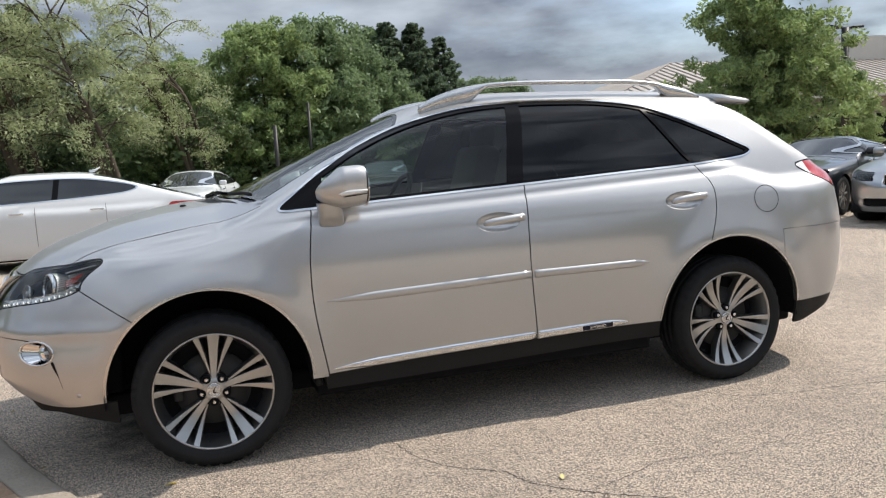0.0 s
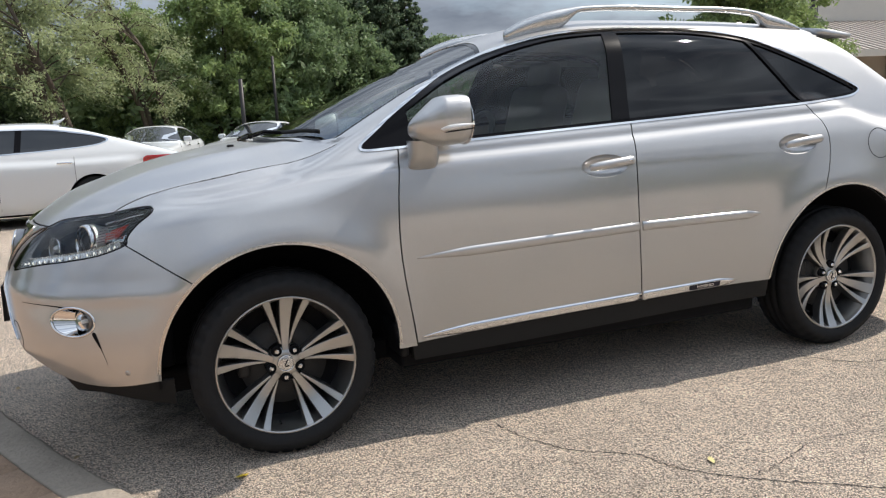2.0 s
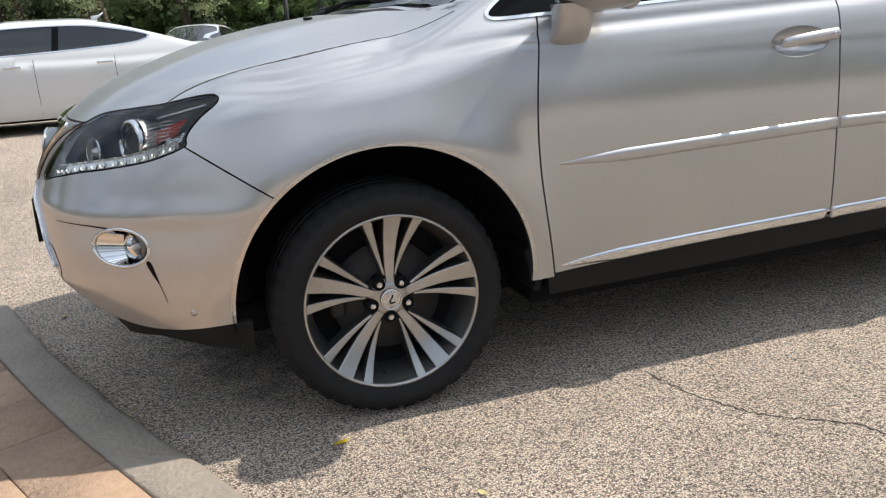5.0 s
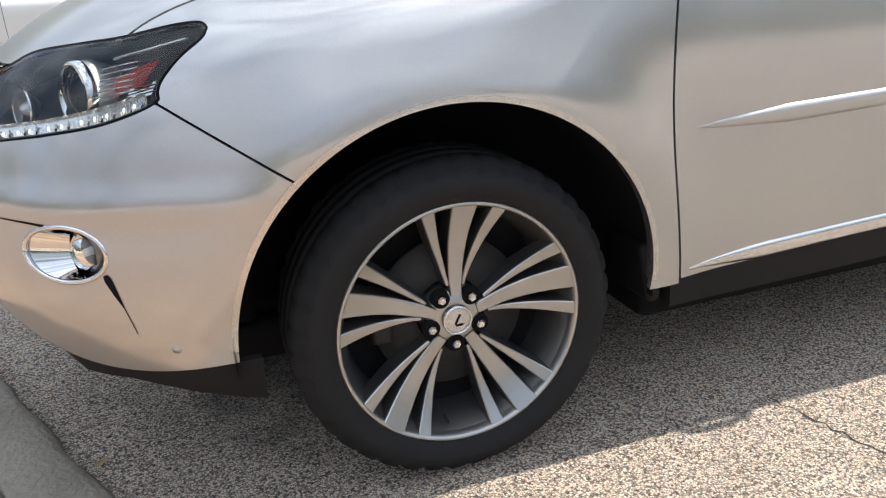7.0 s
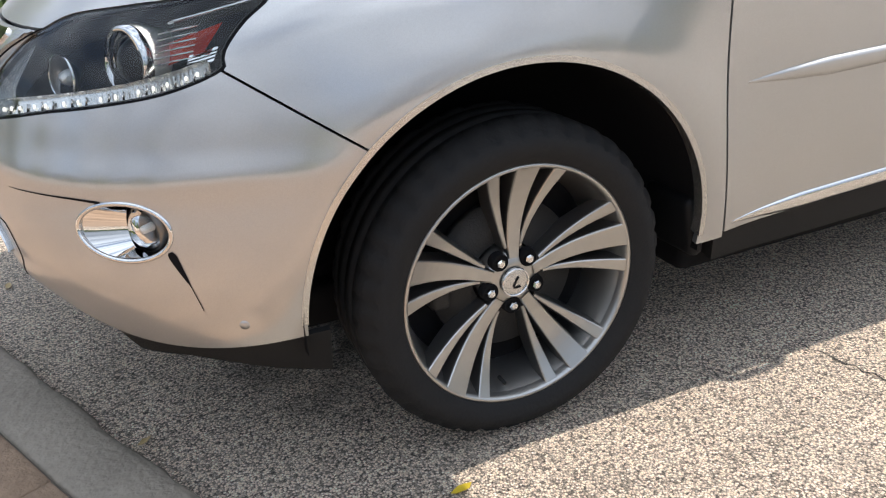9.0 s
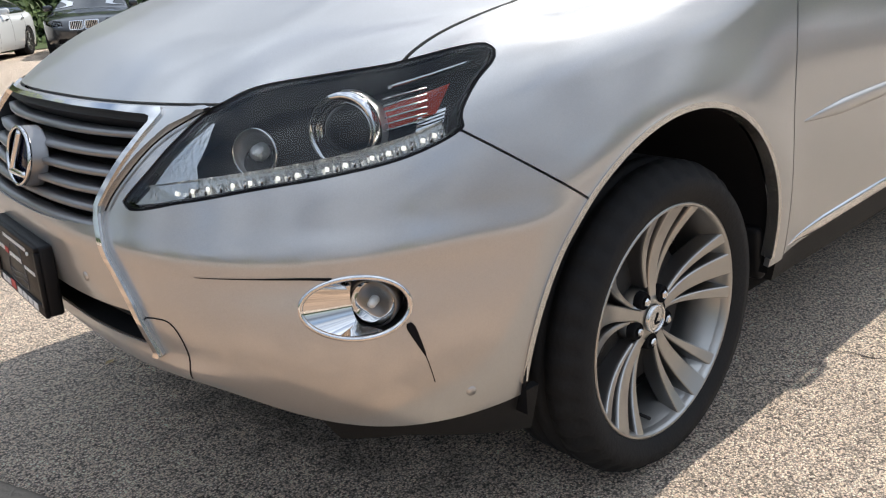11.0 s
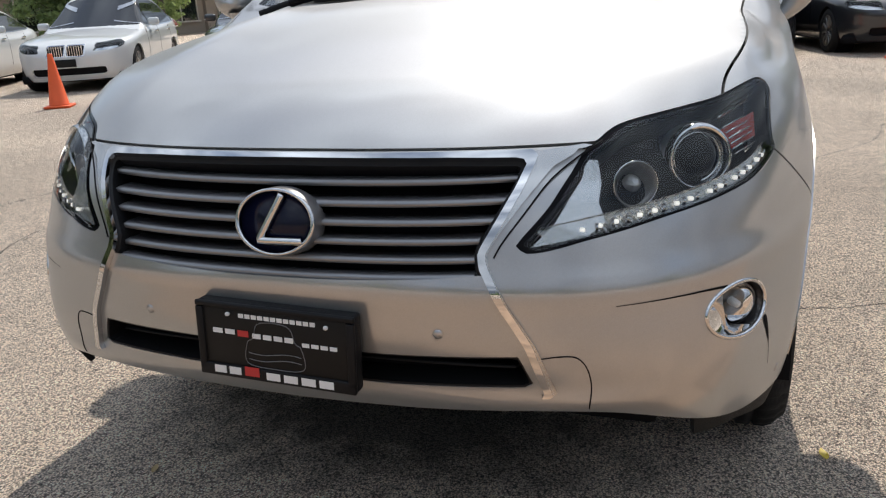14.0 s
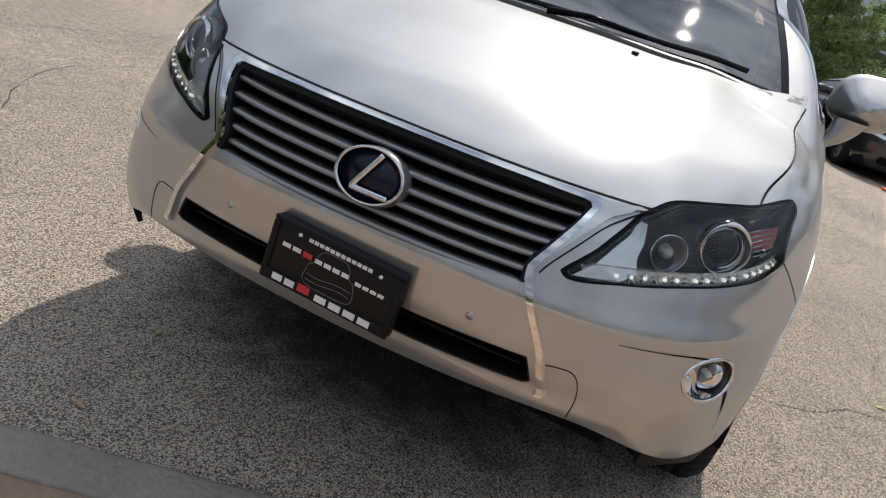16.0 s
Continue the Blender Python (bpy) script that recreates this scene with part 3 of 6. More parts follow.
FAN_A, FAN_B, MIDDLE = np.linspace(0, np.pi / 2, 130)[:-1], np.linspace(0, np.pi / 2, 60)[1:], np.linspace(XA, XB, 230)
hero_grid = ray_grid(skin, np.r_[np.full(129, XA), MIDDLE, np.full(59, XB)], np.r_[-np.cos(FAN_A), np.zeros(230), np.sin(FAN_B)],
                     np.r_[-np.sin(FAN_A), -np.ones(230), -np.cos(FAN_B)], np.radians(np.linspace(-52, 90, 215)), Z0, 1.7)


# ---- wheels ----
def wheel_meshes(r_tyre=.345, r_rim=.259, half=.118):
    """Meshes of one wheel, its axle along y and its face towards -y."""
    prof = [(r_rim - .004, -.098), (r_rim + .006, -.108), (r_rim + .03, -half - .002), (r_rim + .055, -half), (r_tyre - .022, -half + .012), (r_tyre - .007, -half + .026),
            (r_tyre, -half + .045)]
    grooves = []
    for y in (-.045, 0.0, .045):
        grooves += [(r_tyre, y - .007), (r_tyre - .008, y - .005), (r_tyre - .008, y + .005), (r_tyre, y + .007)]
    tyre = lathe(prof + grooves + [(r, -y) for r, y in prof[::-1]], 160, "Y")
    for i, v in enumerate(tyre[0]):
        ring = i // (len(tyre[0]) // 160)
        if half - .05 < abs(v.y) < half - .008 and ring % 4 == (0 if v.y < 0 else 2) and math.hypot(v.x, v.z) > r_tyre - .025:
            v.x, v.z = v.x * .978, v.z * .978
    lip = lathe([(r_rim - .013, -.080), (r_rim - .010, -.096), (r_rim - .007, -.1035), (r_rim - .003, -.107), (r_rim + .002, -.104), (r_rim + .001, -.096)], 120, "Y")
    barrel = lathe([(r_rim - .011, -.088), (r_rim - .022, -.06), (r_rim - .034, .0), (r_rim - .040, .06), (r_rim - .03, .1)], 96, "Y")
    spokes = {}
    for kind, off, w0, w1 in (("mid", 0, .0125, .0265), ("side", 1, .0042, .0150)):
        vs, fs = [], []
        for i in range(13):
            t = i / 12
            r0 = .072 if off else .050
            r = r0 + (r_rim - (.014 if off else .007) - r0) * t
            o = .0165 + .0590 * t ** 1.08
            r, a = (math.hypot(r, o), math.atan2(o, r)) if off else (r, 0)
            w = w0 + (w1 - w0) * t ** 1.25
            y = -.060 - .0445 * t ** 1.7 + .012 * math.sin(math.pi * t) * (1 - .3 * off) + (.006 * (1 - t) ** 2 if off else 0)
            c, s = math.cos(a), math.sin(a)
            wall = .050 - .012 * t
            for dx, dy in ((-w - .005, wall), (-w - .0012, .010), (-w, .0022), (-w + .002, 0), (w - .002, 0), (w, .0022), (w + .0012, .010), (w + .005, wall)):
                vs.append(Vector((r * s + dx * c, y + dy, r * c - dx * s)))
        for i in range(12):
            for k in range(7):
                fs.append((i * 8 + k, i * 8 + k + 1, i * 8 + k + 9, i * 8 + k + 8))
        spokes[kind] = vs, [q[::-1] for q in fs]
    hub = lathe([(.0, -.062), (.034, -.062), (.048, -.059), (.060, -.050), (.068, -.032), (.071, .0)], 60, "Y")
    cap = lathe([(.0, -.071), (.026, -.071), (.030, -.069), (.0315, -.064)], 40, "Y")
    cap_ring = lathe([(.0275, -.0705), (.0285, -.0735), (.0305, -.0735), (.0318, -.069)], 40, "Y")
    nut = lathe([(.0, -.072), (.007, -.0715), (.0098, -.068), (.0098, -.05)], 6, "Y")
    well = lathe([(.0, -.0615), (.0160, -.0615), (.0175, -.0640), (.0195, -.0600), (.0205, -.045)], 24, "Y")
    disc = lathe([(.075, -.02), (.165, -.02), (.165, -.002), (.075, -.002)], 60, "Y")
    back = lathe([(.03, .005), (.225, .012)], 48, "Y")
    return dict(tyre=tyre, lip=lip, barrel=barrel, mid=spokes["mid"], side=spokes["side"], hub=hub, cap=cap, ring=cap_ring, nut=nut, well=well, disc=disc, back=back)


WHEEL = wheel_meshes()


def shared(name, me, parent, m, label=""):
    ob = new(name, me)
    ob.parent = parent
    ob.matrix_local = m
    return tagged(ob, label) if label else ob


def mesh_of(name, data, material, smooth=True):
    me = bpy.data.meshes.new(name)
    me.from_pydata([tuple(v) for v in data[0]], [], data[1])
    me.materials.append(material)
    for p in me.polygons:
        p.use_smooth = smooth
    return me


def flipped(data):
    return data[0], [q[::-1] for q in data[1]]


WHEEL_DATA = {k: mesh_of("wheel_" + k, flipped(WHEEL[k]) if k not in ("mid", "side") else WHEEL[k], m, s) for k, m, s in
              (("tyre", RUBBER, True), ("lip", RIM, True), ("barrel", RIM, True), ("mid", RIM, False), ("side", RIM, False), ("hub", RIM, True), ("cap", SATIN, True), ("ring", CHROME, True),
               ("nut", CHROME, False), ("well", DARK, True), ("disc", BRAKE, True), ("back", DARK, True))}
CALIPER = mesh_of("caliper", raw(box(.045, .055, .13, Matrix.Translation((-.15, -.005, .02)), .012)), BRAKE)
MIRROR_SIDE = mesh_of("side_left", ([(-v[0], v[1], v[2]) for v in WHEEL["side"][0]], [q[::-1] for q in WHEEL["side"][1]]), RIM, False)


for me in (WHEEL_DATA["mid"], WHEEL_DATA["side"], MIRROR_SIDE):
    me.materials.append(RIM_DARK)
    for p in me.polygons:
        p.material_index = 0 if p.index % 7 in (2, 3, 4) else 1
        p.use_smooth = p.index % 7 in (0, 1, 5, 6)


def wheel(parent, at, turn, right=False, full=True):
    m = Matrix.Translation(at) @ (Matrix.Rotation(math.pi, 4, "Z") if right else Matrix.Identity(4))
    w = new("wheel")
    w.parent = parent
    w.matrix_local = m
    tagged(w, "black tyre on a multi-spoke alloy rim")
    ident = Matrix.Identity(4)
    shared("tyre", WHEEL_DATA["tyre"], w, ident, "black rubber tyre with tread grooves")
    shared("rim", WHEEL_DATA["lip"], w, ident, "machined alloy rim")
    shared("rim_barrel", WHEEL_DATA["barrel"], w, ident)
    for g in range(5):
        r = Matrix.Rotation(turn + 2 * math.pi * g / 5, 4, "Y")
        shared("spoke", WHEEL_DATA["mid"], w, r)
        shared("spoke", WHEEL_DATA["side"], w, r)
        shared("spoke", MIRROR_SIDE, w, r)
        q = Matrix.Rotation(turn + 2 * math.pi * (g + .5) / 5, 4, "Y") @ Matrix.Translation((0, 0, .056))
        shared("lug_nut", WHEEL_DATA["nut"], w, q)
        shared("lug_well", WHEEL_DATA["well"], w, q)
    shared("hub", WHEEL_DATA["hub"], w, ident)
    shared("hub_cap", WHEEL_DATA["cap"], w, ident, "silver hub cap with raised ring")
    shared("cap_ring", WHEEL_DATA["ring"], w, ident)
    shared("brake_disc", WHEEL_DATA["disc"], w, ident)
    shared("brake_shield", WHEEL_DATA["back"], w, ident)
    shared("brake_caliper", CALIPER, w, ident)
    if full:
        part("valve", lathe([(0, -.088), (.004, -.088), (.004, -.06)], 10, "Y", Matrix.Rotation(turn + math.pi + .12, 4, "Y") @ Matrix.Translation((0, 0, .226))), RUBBER, w)
        bars = [raw(box(.0035, .002, .024, Matrix.Translation((0, -.072, .002)) @ Matrix.Rotation(.5, 4, "Y"))), raw(box(.016, .002, .0035, Matrix.Translation((.003, -.072, -.011))))]
        part("cap_mark", joined(*bars), DARK, w, smooth=False)
    return w


# ---- the silver car: panels, lamps, glass ----
car = thing("sport_utility_vehicle", "silver metallic hybrid sport utility vehicle parked on sunlit asphalt", "car")
sh = Shell(hero_grid, slopes(skin, hero_grid))
X, Y, Z, A = sh.x, sh.y, sh.z, sh.a
G = .0028


def handle_hole(hx, hz):
    """Above zero where the cup behind a door handle opens."""
    return .05 * (1 - np.hypot((X - hx + .006) / .114, (Z - hz + .002) / .0475))


SEAM_A = spline([.26, .34, .42, .62, .91, 1.11, 1.2], [-.835, -.849, -.862, -.894, -.898, -.872, -.86])(Z)
SEAM_B = spline([.28, .365, .616, .90, 1.17, 1.3], [.208, .205, .183, .174, .187, .195])(Z)
SEAM_C = spline([.70, .81, .92, 1.013, 1.104, 1.2, 1.25], [1.19, 1.223, 1.262, 1.276, 1.262, 1.19, 1.15])(Z)
SILL_LINE = spline([-.95, -.83, -.365, .2, .62, .95], [.351, .353, .368, .381, .389, .392])
SILL = SILL_LINE(X)
BELT_LINE = spline([-1.05, -.86, -.3, .184, .75, 1.19, 1.5, 1.66], [1.108, 1.112, 1.137, 1.156, 1.180, 1.199, 1.218, 1.25])
BELT = BELT_LINE(X)
HOOD_EDGE = spline([-2.05, -1.9, -1.75, -1.5, -1.27, -1.1], [.80, .748, .772, .793, .785, .80])(X)
HOOD_BACK = -1.36 + .30 * (A / .75) ** 2
WIND_D = X + 1.27 - .17 * (A / .8) ** 2.2
arch_f = .437 - np.hypot(X + 1.362, np.maximum(Z - .362, 0))
arch_r = .445 - np.hypot(X - 1.357, np.maximum(Z - .36, 0))
LAMP = smooth_line([(-2.268, .739), (-2.212, .818), (-2.150, .874), (-2.112, .895), (-2.060, .917), (-1.970, .931), (-1.905, .939), (-1.815, .956), (-1.768, .958), (-1.772, .940),
                    (-1.812, .912), (-1.842, .884), (-1.860, .860), (-1.868, .837), (-1.955, .806), (-2.06, .787), (-2.145, .773), (-2.22, .753)], 160, True)
lamp = poly_field(X, Z, LAMP)
lamp = np.where(X > -1.4, 1.0, lamp)
FRONT = X < -1.9
OUTER = [(-.1, .885), (.30, .885), (.46, .885), (.553, .893), (.52, .882), (.48, .862), (.444, .818), (.402, .762), (.387, .734), (.391, .712), (.425, .646), (.468, .573), (.503, .474), (-.1, .474)]
INNER = [(-.1, .878), (.30, .877), (.440, .874), (.425, .835), (.392, .775), (.371, .738), (.374, .712), (.406, .652), (.450, .573), (.482, .472), (-.1, .472)]
outer, inner = np.where(FRONT, poly_field(A, Z, OUTER), 1.0), np.where(FRONT, poly_field(A, Z, INNER), 1.0)
GRILLE_LOW = .686 + .014 * (A / .37) ** 2
intake = np.where(FRONT, poly_field(A, Z, [(-.1, .545), (.2, .547), (.438, .554), (.463, .492), (.2, .481), (-.1, .479)]), 1.0)
fog = np.where(X < -1.8, (np.hypot((X + 2.064) / .072, (Z - .581) / .051) - 1) * .06, 1.0)
SEAM_F = .834 - .716 * (X + 1.862)
LOW_LINE = spline([0, .25, .45, .58, .70, .80, .86, .93], [.415, .425, .440, .434, .392, .350, .344, .366])
LOW = LOW_LINE(A)
tail_field = poly_field(X, Z, smooth_line([(1.925, 1.157), (2.0, 1.176), (2.11, 1.178), (2.20, 1.152), (2.27, 1.10), (2.27, 1.01), (2.18, 1.018), (2.09, 1.056), (1.99, 1.113)], 70, True))
tail_field = np.where(X < 1.6, 1.0, tail_field)


def P(name, fields, material, label="", out=0.0, rim=.014):
    return sh.panel(name, fields, material, car, label, out, rim, "pair")


P("front_fender", [X - (SEAM_A - G), HOOD_EDGE + G - A, arch_f, .004 - lamp, SEAM_F + G - Z, -1.906 - X, SILL - .012 - Z, Z - BELT], SILVER, "silver front fender with a rolled arch")
P("door", [SEAM_A + G - X, X - (SEAM_B - G), SILL - Z, Z - BELT, handle_hole(.025, .985)], SILVER, "closed silver front door")
P("door", [SEAM_B + G - X, X - (SEAM_C - G), SILL - Z, Z - BELT, arch_r, handle_hole(1.083, 1.015)], SILVER, "closed silver rear door")
P("quarter_panel", [SEAM_C + G - X, Z - BELT, arch_r, .003 - tail_field, .816 - Z], SILVER, "silver rear quarter panel")
P("quarter_panel", [SEAM_C + G - X, Z - .816, X - 1.692, arch_r, .34 - Z], SILVER)
P("rear_bumper", [1.692 + G - X, Z - .8135, arch_r, .40 - Z], SILVER, "silver rear bumper corner")
P("rear_bumper_lip", [1.692 - X, Z - .397, .27 + .25 * np.maximum(X - 1.85, 0) - Z, arch_r], CLADDING, "dark grey lower bumper", -.004)
P("tail_lamp", [tail_field, 2.03 - .5 * (Z - 1.1) - X], RED_LENS, "red rear part of the tail lamp")
P("tail_lamp", [tail_field, X - (2.03 - .5 * (Z - 1.1))], FROST, "clear front part of the tail lamp")
P("tail_lamp_seal", [tail_field - .003, -tail_field - .004], GLOSS_BLACK, "", .001, .01)
P("rear_reflector", [.488 - Z, Z - .545, 2.235 - X, X - 2.335], RED_LENS, "red reflector low on the bumper", .002)
P("sill_cladding", [SEAM_A - .02 - X, X - .93, Z - (SILL - .003), .275 + .03 * step(-.8, .9, X) - Z, arch_f, arch_r], CLADDING, "dark grey sill cladding", -.008, .05)
P("front_lip", [X + 1.70, .73 - A, Z - (LOW - .002), .318 - .27 * np.maximum(X + 2.0, 0) - Z, .395 - np.hypot(X + 1.362, np.maximum(Z - .362, 0))], CLADDING, "dark grey lower corner lip", -.004)
P("arch_trim", [arch_f - .001, -arch_f - .011, .362 + .02 * step(-1.3, -1.5, X) - Z, X + .80], SATIN, "", .003, .03)
P("arch_trim", [arch_r - .001, -arch_r - .009, .40 - Z, X - 2.0, .7 - X], SATIN, "", .003, .03)
for o in P("head_lamp_lens", [lamp], CLEAR, "clear head lamp lens", 0, 0):
    o.visible_shadow = False
P("head_lamp_seal", [lamp - .003, -lamp - .0015], GLOSS_BLACK, "", -.002, .02)
P("head_lamp_bowl", [lamp + .004], LAMP_BLACK, "gloss black head lamp housing", -.055, -.05)
P("fog_recess", [fog], RIM_DARK, "", -.06, -.055)

sh.panel("hood", [A - (HOOD_EDGE - G), X - HOOD_BACK, .8965 - Z, .004 - lamp, X + .9], SILVER, car, "silver bonnet with two soft ridges", 0, .016, "both")
sh.panel("front_bumper", [Z - (SEAM_F - G), X + 1.60, Z - .892, LOW - Z, .003 - lamp, -outer, -fog, arch_f], SILVER, car, "silver front bumper around the spindle grille", 0, .014, "both")
sh.panel("bumper_centre", [inner, Z - GRILLE_LOW, .473 - Z, -intake], SILVER, car, "silver bumper centre between grille and intake", 0, .014, "both")
sh.panel("spindle_trim", [outer, -inner, inner - .0125, .474 - Z], CHROME, car, "chrome edge of the spindle grille", .011, .03, "both")
P("spindle_surround", [outer, .0125 - inner, .474 - Z], SATIN, "satin silver band beside the chrome edge", .007, .02)
sh.panel("grille_back", [inner - .01, GRILLE_LOW - .02 - Z], DARK, car, "", -.075, 0, "both")
sh.panel("grille_wall", [inner, -inner - .006, GRILLE_LOW - Z], PLASTIC, car, "", -.002, .07, "both")
sh.panel("intake_back", [intake - .008], DARK, car, "", -.06, 0, "both")
sh.panel("intake_wall", [intake, -intake - .004], PLASTIC, car, "", -.002, .055, "both")
sh.panel("cowl_panel", [HOOD_BACK + .002 - X, WIND_D - .012, .95 - Z, A - .68], PLASTIC, car, "black plastic wiper cowl", -.012, .03, "both")
P("pillar_base", [HOOD_EDGE + G - A, BELT - Z, WIND_D - .012, -1.3 - X, X + .8], SILVER)
P("pillar_base", [HOOD_BACK + .002 - X, .68 - A, A - HOOD_EDGE - G, WIND_D - .012, X + .8], SILVER)
P("pillar_base", [HOOD_BACK + .002 - X, .012 - WIND_D, Z - BELT, A - HOOD_EDGE - G, X + .8], SILVER)

# ---- greenhouse ----
DLO = smooth_line([(-1.012, 1.113), (-.93, 1.185), (-.81, 1.268), (-.61, 1.380), (-.36, 1.480), (-.06, 1.549), (.246, 1.575), (.50, 1.577), (.742, 1.567), (1.0, 1.528), (1.212, 1.452),
                   (1.40, 1.372), (1.538, 1.307), (1.622, 1.264), (1.60, 1.238), (1.5, 1.219), (1.191, 1.198), (.75, 1.180), (.184, 1.156), (-.3, 1.136), (-.70, 1.119), (-.86, 1.112)], 220, True)
SIDE_ONLY = (A > .45) & (X > -1.2)
dlo = np.where(SIDE_ONLY, poly_field(X, Z, DLO), 1.0)
wind_pane = np.maximum(np.maximum(A - (GLASS_W(Z) - .118), X - (-.255 - .13 * (A / .6) ** 2)), .030 - WIND_D)
rear_pane = np.where(X > 1.45, np.maximum(np.maximum(A - .67 + .22 * np.maximum(Z - 1.2, 0), 1.20 - Z), Z - 1.535), 1.0)
sh.panel("roof", [BELT - Z, -dlo, -wind_pane, .012 - WIND_D, -rear_pane, .003 - tail_field], SILVER, car, "silver roof and pillars", 0, .02, "both")
sh.panel("windshield", [wind_pane - .004], GLASS, car, "clear windshield reflecting clouds", -.004, 0, "both").visible_shadow = False
sh.panel("windshield_band", [wind_pane - .004, -wind_pane - .022], GLOSS_BLACK, car, "", -.0025, 0, "both")
sh.panel("rear_window", [rear_pane - .003], PRIVACY, car, "dark rear window", -.004, 0, "both")
P1 = X - (.10 + .275 * (Z - 1.163))
P2 = (.19 + .255 * (Z - 1.171)) - X
C_LINE = 1.0 + (1.52 - Z) * .64
tri = (-.80 - .02 * (Z - 1.1)) - X
for name, f, mm, lab in (("side_window", [dlo + .018, P1, tri], GLASS_FRONT, "clear tinted front door window"), ("side_window", [dlo + .018, P2, X - (C_LINE - .035)], PRIVACY, "dark privacy rear door window"),
                         ("side_window", [dlo + .018, C_LINE + .006 - X], PRIVACY, "dark privacy quarter window"), ("side_window", [dlo + .018, P2, C_LINE - .035 - X, X - C_LINE], PRIVACY, "")):
    for o in P(name, f, mm, lab, -.010, 0):
        o.visible_shadow = False
P("window_frame", [dlo, -dlo - .018], GLOSS_BLACK, "", -.004, .012)
P("pillar_trim", [dlo + .012, -P1, -P2], GLOSS_BLACK, "gloss black centre pillar", -.004, .008)
P("pillar_trim", [dlo + .012, (C_LINE - .012) - X, X - (C_LINE + .012)], GLOSS_BLACK, "", -.003, .008)
P("mirror_patch", [dlo + .012, -tri], GLOSS_BLACK, "", -.005, .008)
P("chrome_trim", [dlo - .0055, -dlo - .0035], CHROME, "thin chrome window surround", .003, .012)

# ---- strips, handles and mirrors ----
def flank(x, z, out=0.0):
    p, n = skin_at_side(x, z)
    return p + n * out


def both(name, data, material, label="", smooth=True, under=None):
    """One part on each flank."""
    a = part(name, data, material, under[0] if under else car, label, smooth)
    b = part(name, ([(v[0], -v[1], v[2]) for v in data[0]], [q[::-1] for q in data[1]]), material, under[1] if under else car, label, smooth)
    return a, b


def strip(line, height, out, ends=(.15, .15)):
    """A raised moulding along the flank, pointed at its ends."""
    vs, fs, n = [], [], len(line)
    for i, (x, z) in enumerate(line):
        t = i / (n - 1)
        k = max(min(1, t / ends[0] if ends[0] else 1, (1 - t) / ends[1] if ends[1] else 1), .03) ** .7
        for dz, o in ((-1, -.003), (-.92, .45), (-.4, .95), (.4, 1), (.9, .6), (1, -.003)):
            p = flank(x, z + dz * height * k / 2, max(o, 0) * out * k + (o if o < 0 else 0))
            vs.append(p)
    for i in range(n - 1):
        for k in range(5):
            fs.append((i * 6 + k, i * 6 + 6 + k, i * 6 + 7 + k, i * 6 + 1 + k))
    fs += [tuple(range(6)), tuple((n - 1) * 6 + k for k in range(6))[::-1]]
    return vs, fs


line = lambda x0, z0, x1, z1, n=24: [(x0 + (x1 - x0) * i / (n - 1), z0 + (z1 - z0) * i / (n - 1)) for i in range(n)]
both("side_moulding", strip(line(-.842, .690, .172, .714), .041, .008, (.22, 0)), SILVER, "silver protective door strip")
both("side_moulding", strip(line(.192, .714, .845, .711), .041, .008, (0, .12)), SILVER, "silver protective door strip")
both("sill_strip", strip([(x, SILL_LINE(np.float64(x)) + .019) for x in np.linspace(-.828, .198, 30)], .042, .007, (.2, 0)), CHROME, "chrome strip along the sill")
both("sill_strip", strip([(x, SILL_LINE(np.float64(x)) + .019) for x in np.linspace(.212, .728, 20)], .044, .007, (0, .2)), CHROME, "chrome strip along the sill")
badge_vs = [flank(x, SILL_LINE(np.float64(x)) + .019 + dz, .0092) for x, dz in ((.455, -.011), (.625, -.011), (.625, .011), (.455, .011))]
badge = both("sill_badge", (badge_vs, [(0, 1, 2, 3)]), BLUE_ENAMEL, "dark badge with small chrome letters", False)


def lettering(name, text, size, material, parent, m, bold=0.0, label="", wide=1.0):
    cu = bpy.data.curves.new(name, "FONT")
    cu.body, cu.size, cu.align_x, cu.align_y, cu.offset, cu.extrude = text, size, "CENTER", "CENTER", bold, .0006
    tmp = bpy.data.objects.new(name, cu)
    scene.collection.objects.link(tmp)
    bpy.context.view_layer.update()
    me = bpy.data.meshes.new_from_object(tmp.evaluated_get(bpy.context.evaluated_depsgraph_get()))
    bpy.data.objects.remove(tmp)
    me.materials.append(material)
    ob = new(name, me)
    ob.parent = parent
    ob.matrix_local = m @ Matrix.Diagonal((wide, 1, 1, 1))
    return tagged(ob, label) if label else ob


LEFT_FACE = Matrix(((1, 0, 0, 0), (0, 0, -1, 0), (0, 1, 0, 0), (0, 0, 0, 1)))
bp = flank(.54, SILL_LINE(np.float64(.54)) + .019, .0105)
lettering("badge_letters", "HYBRID", .017, CHROME, badge[0], Matrix.Translation(bp) @ Matrix.Rotation(-.014, 4, "Y") @ LEFT_FACE, .0004, wide=1.55)

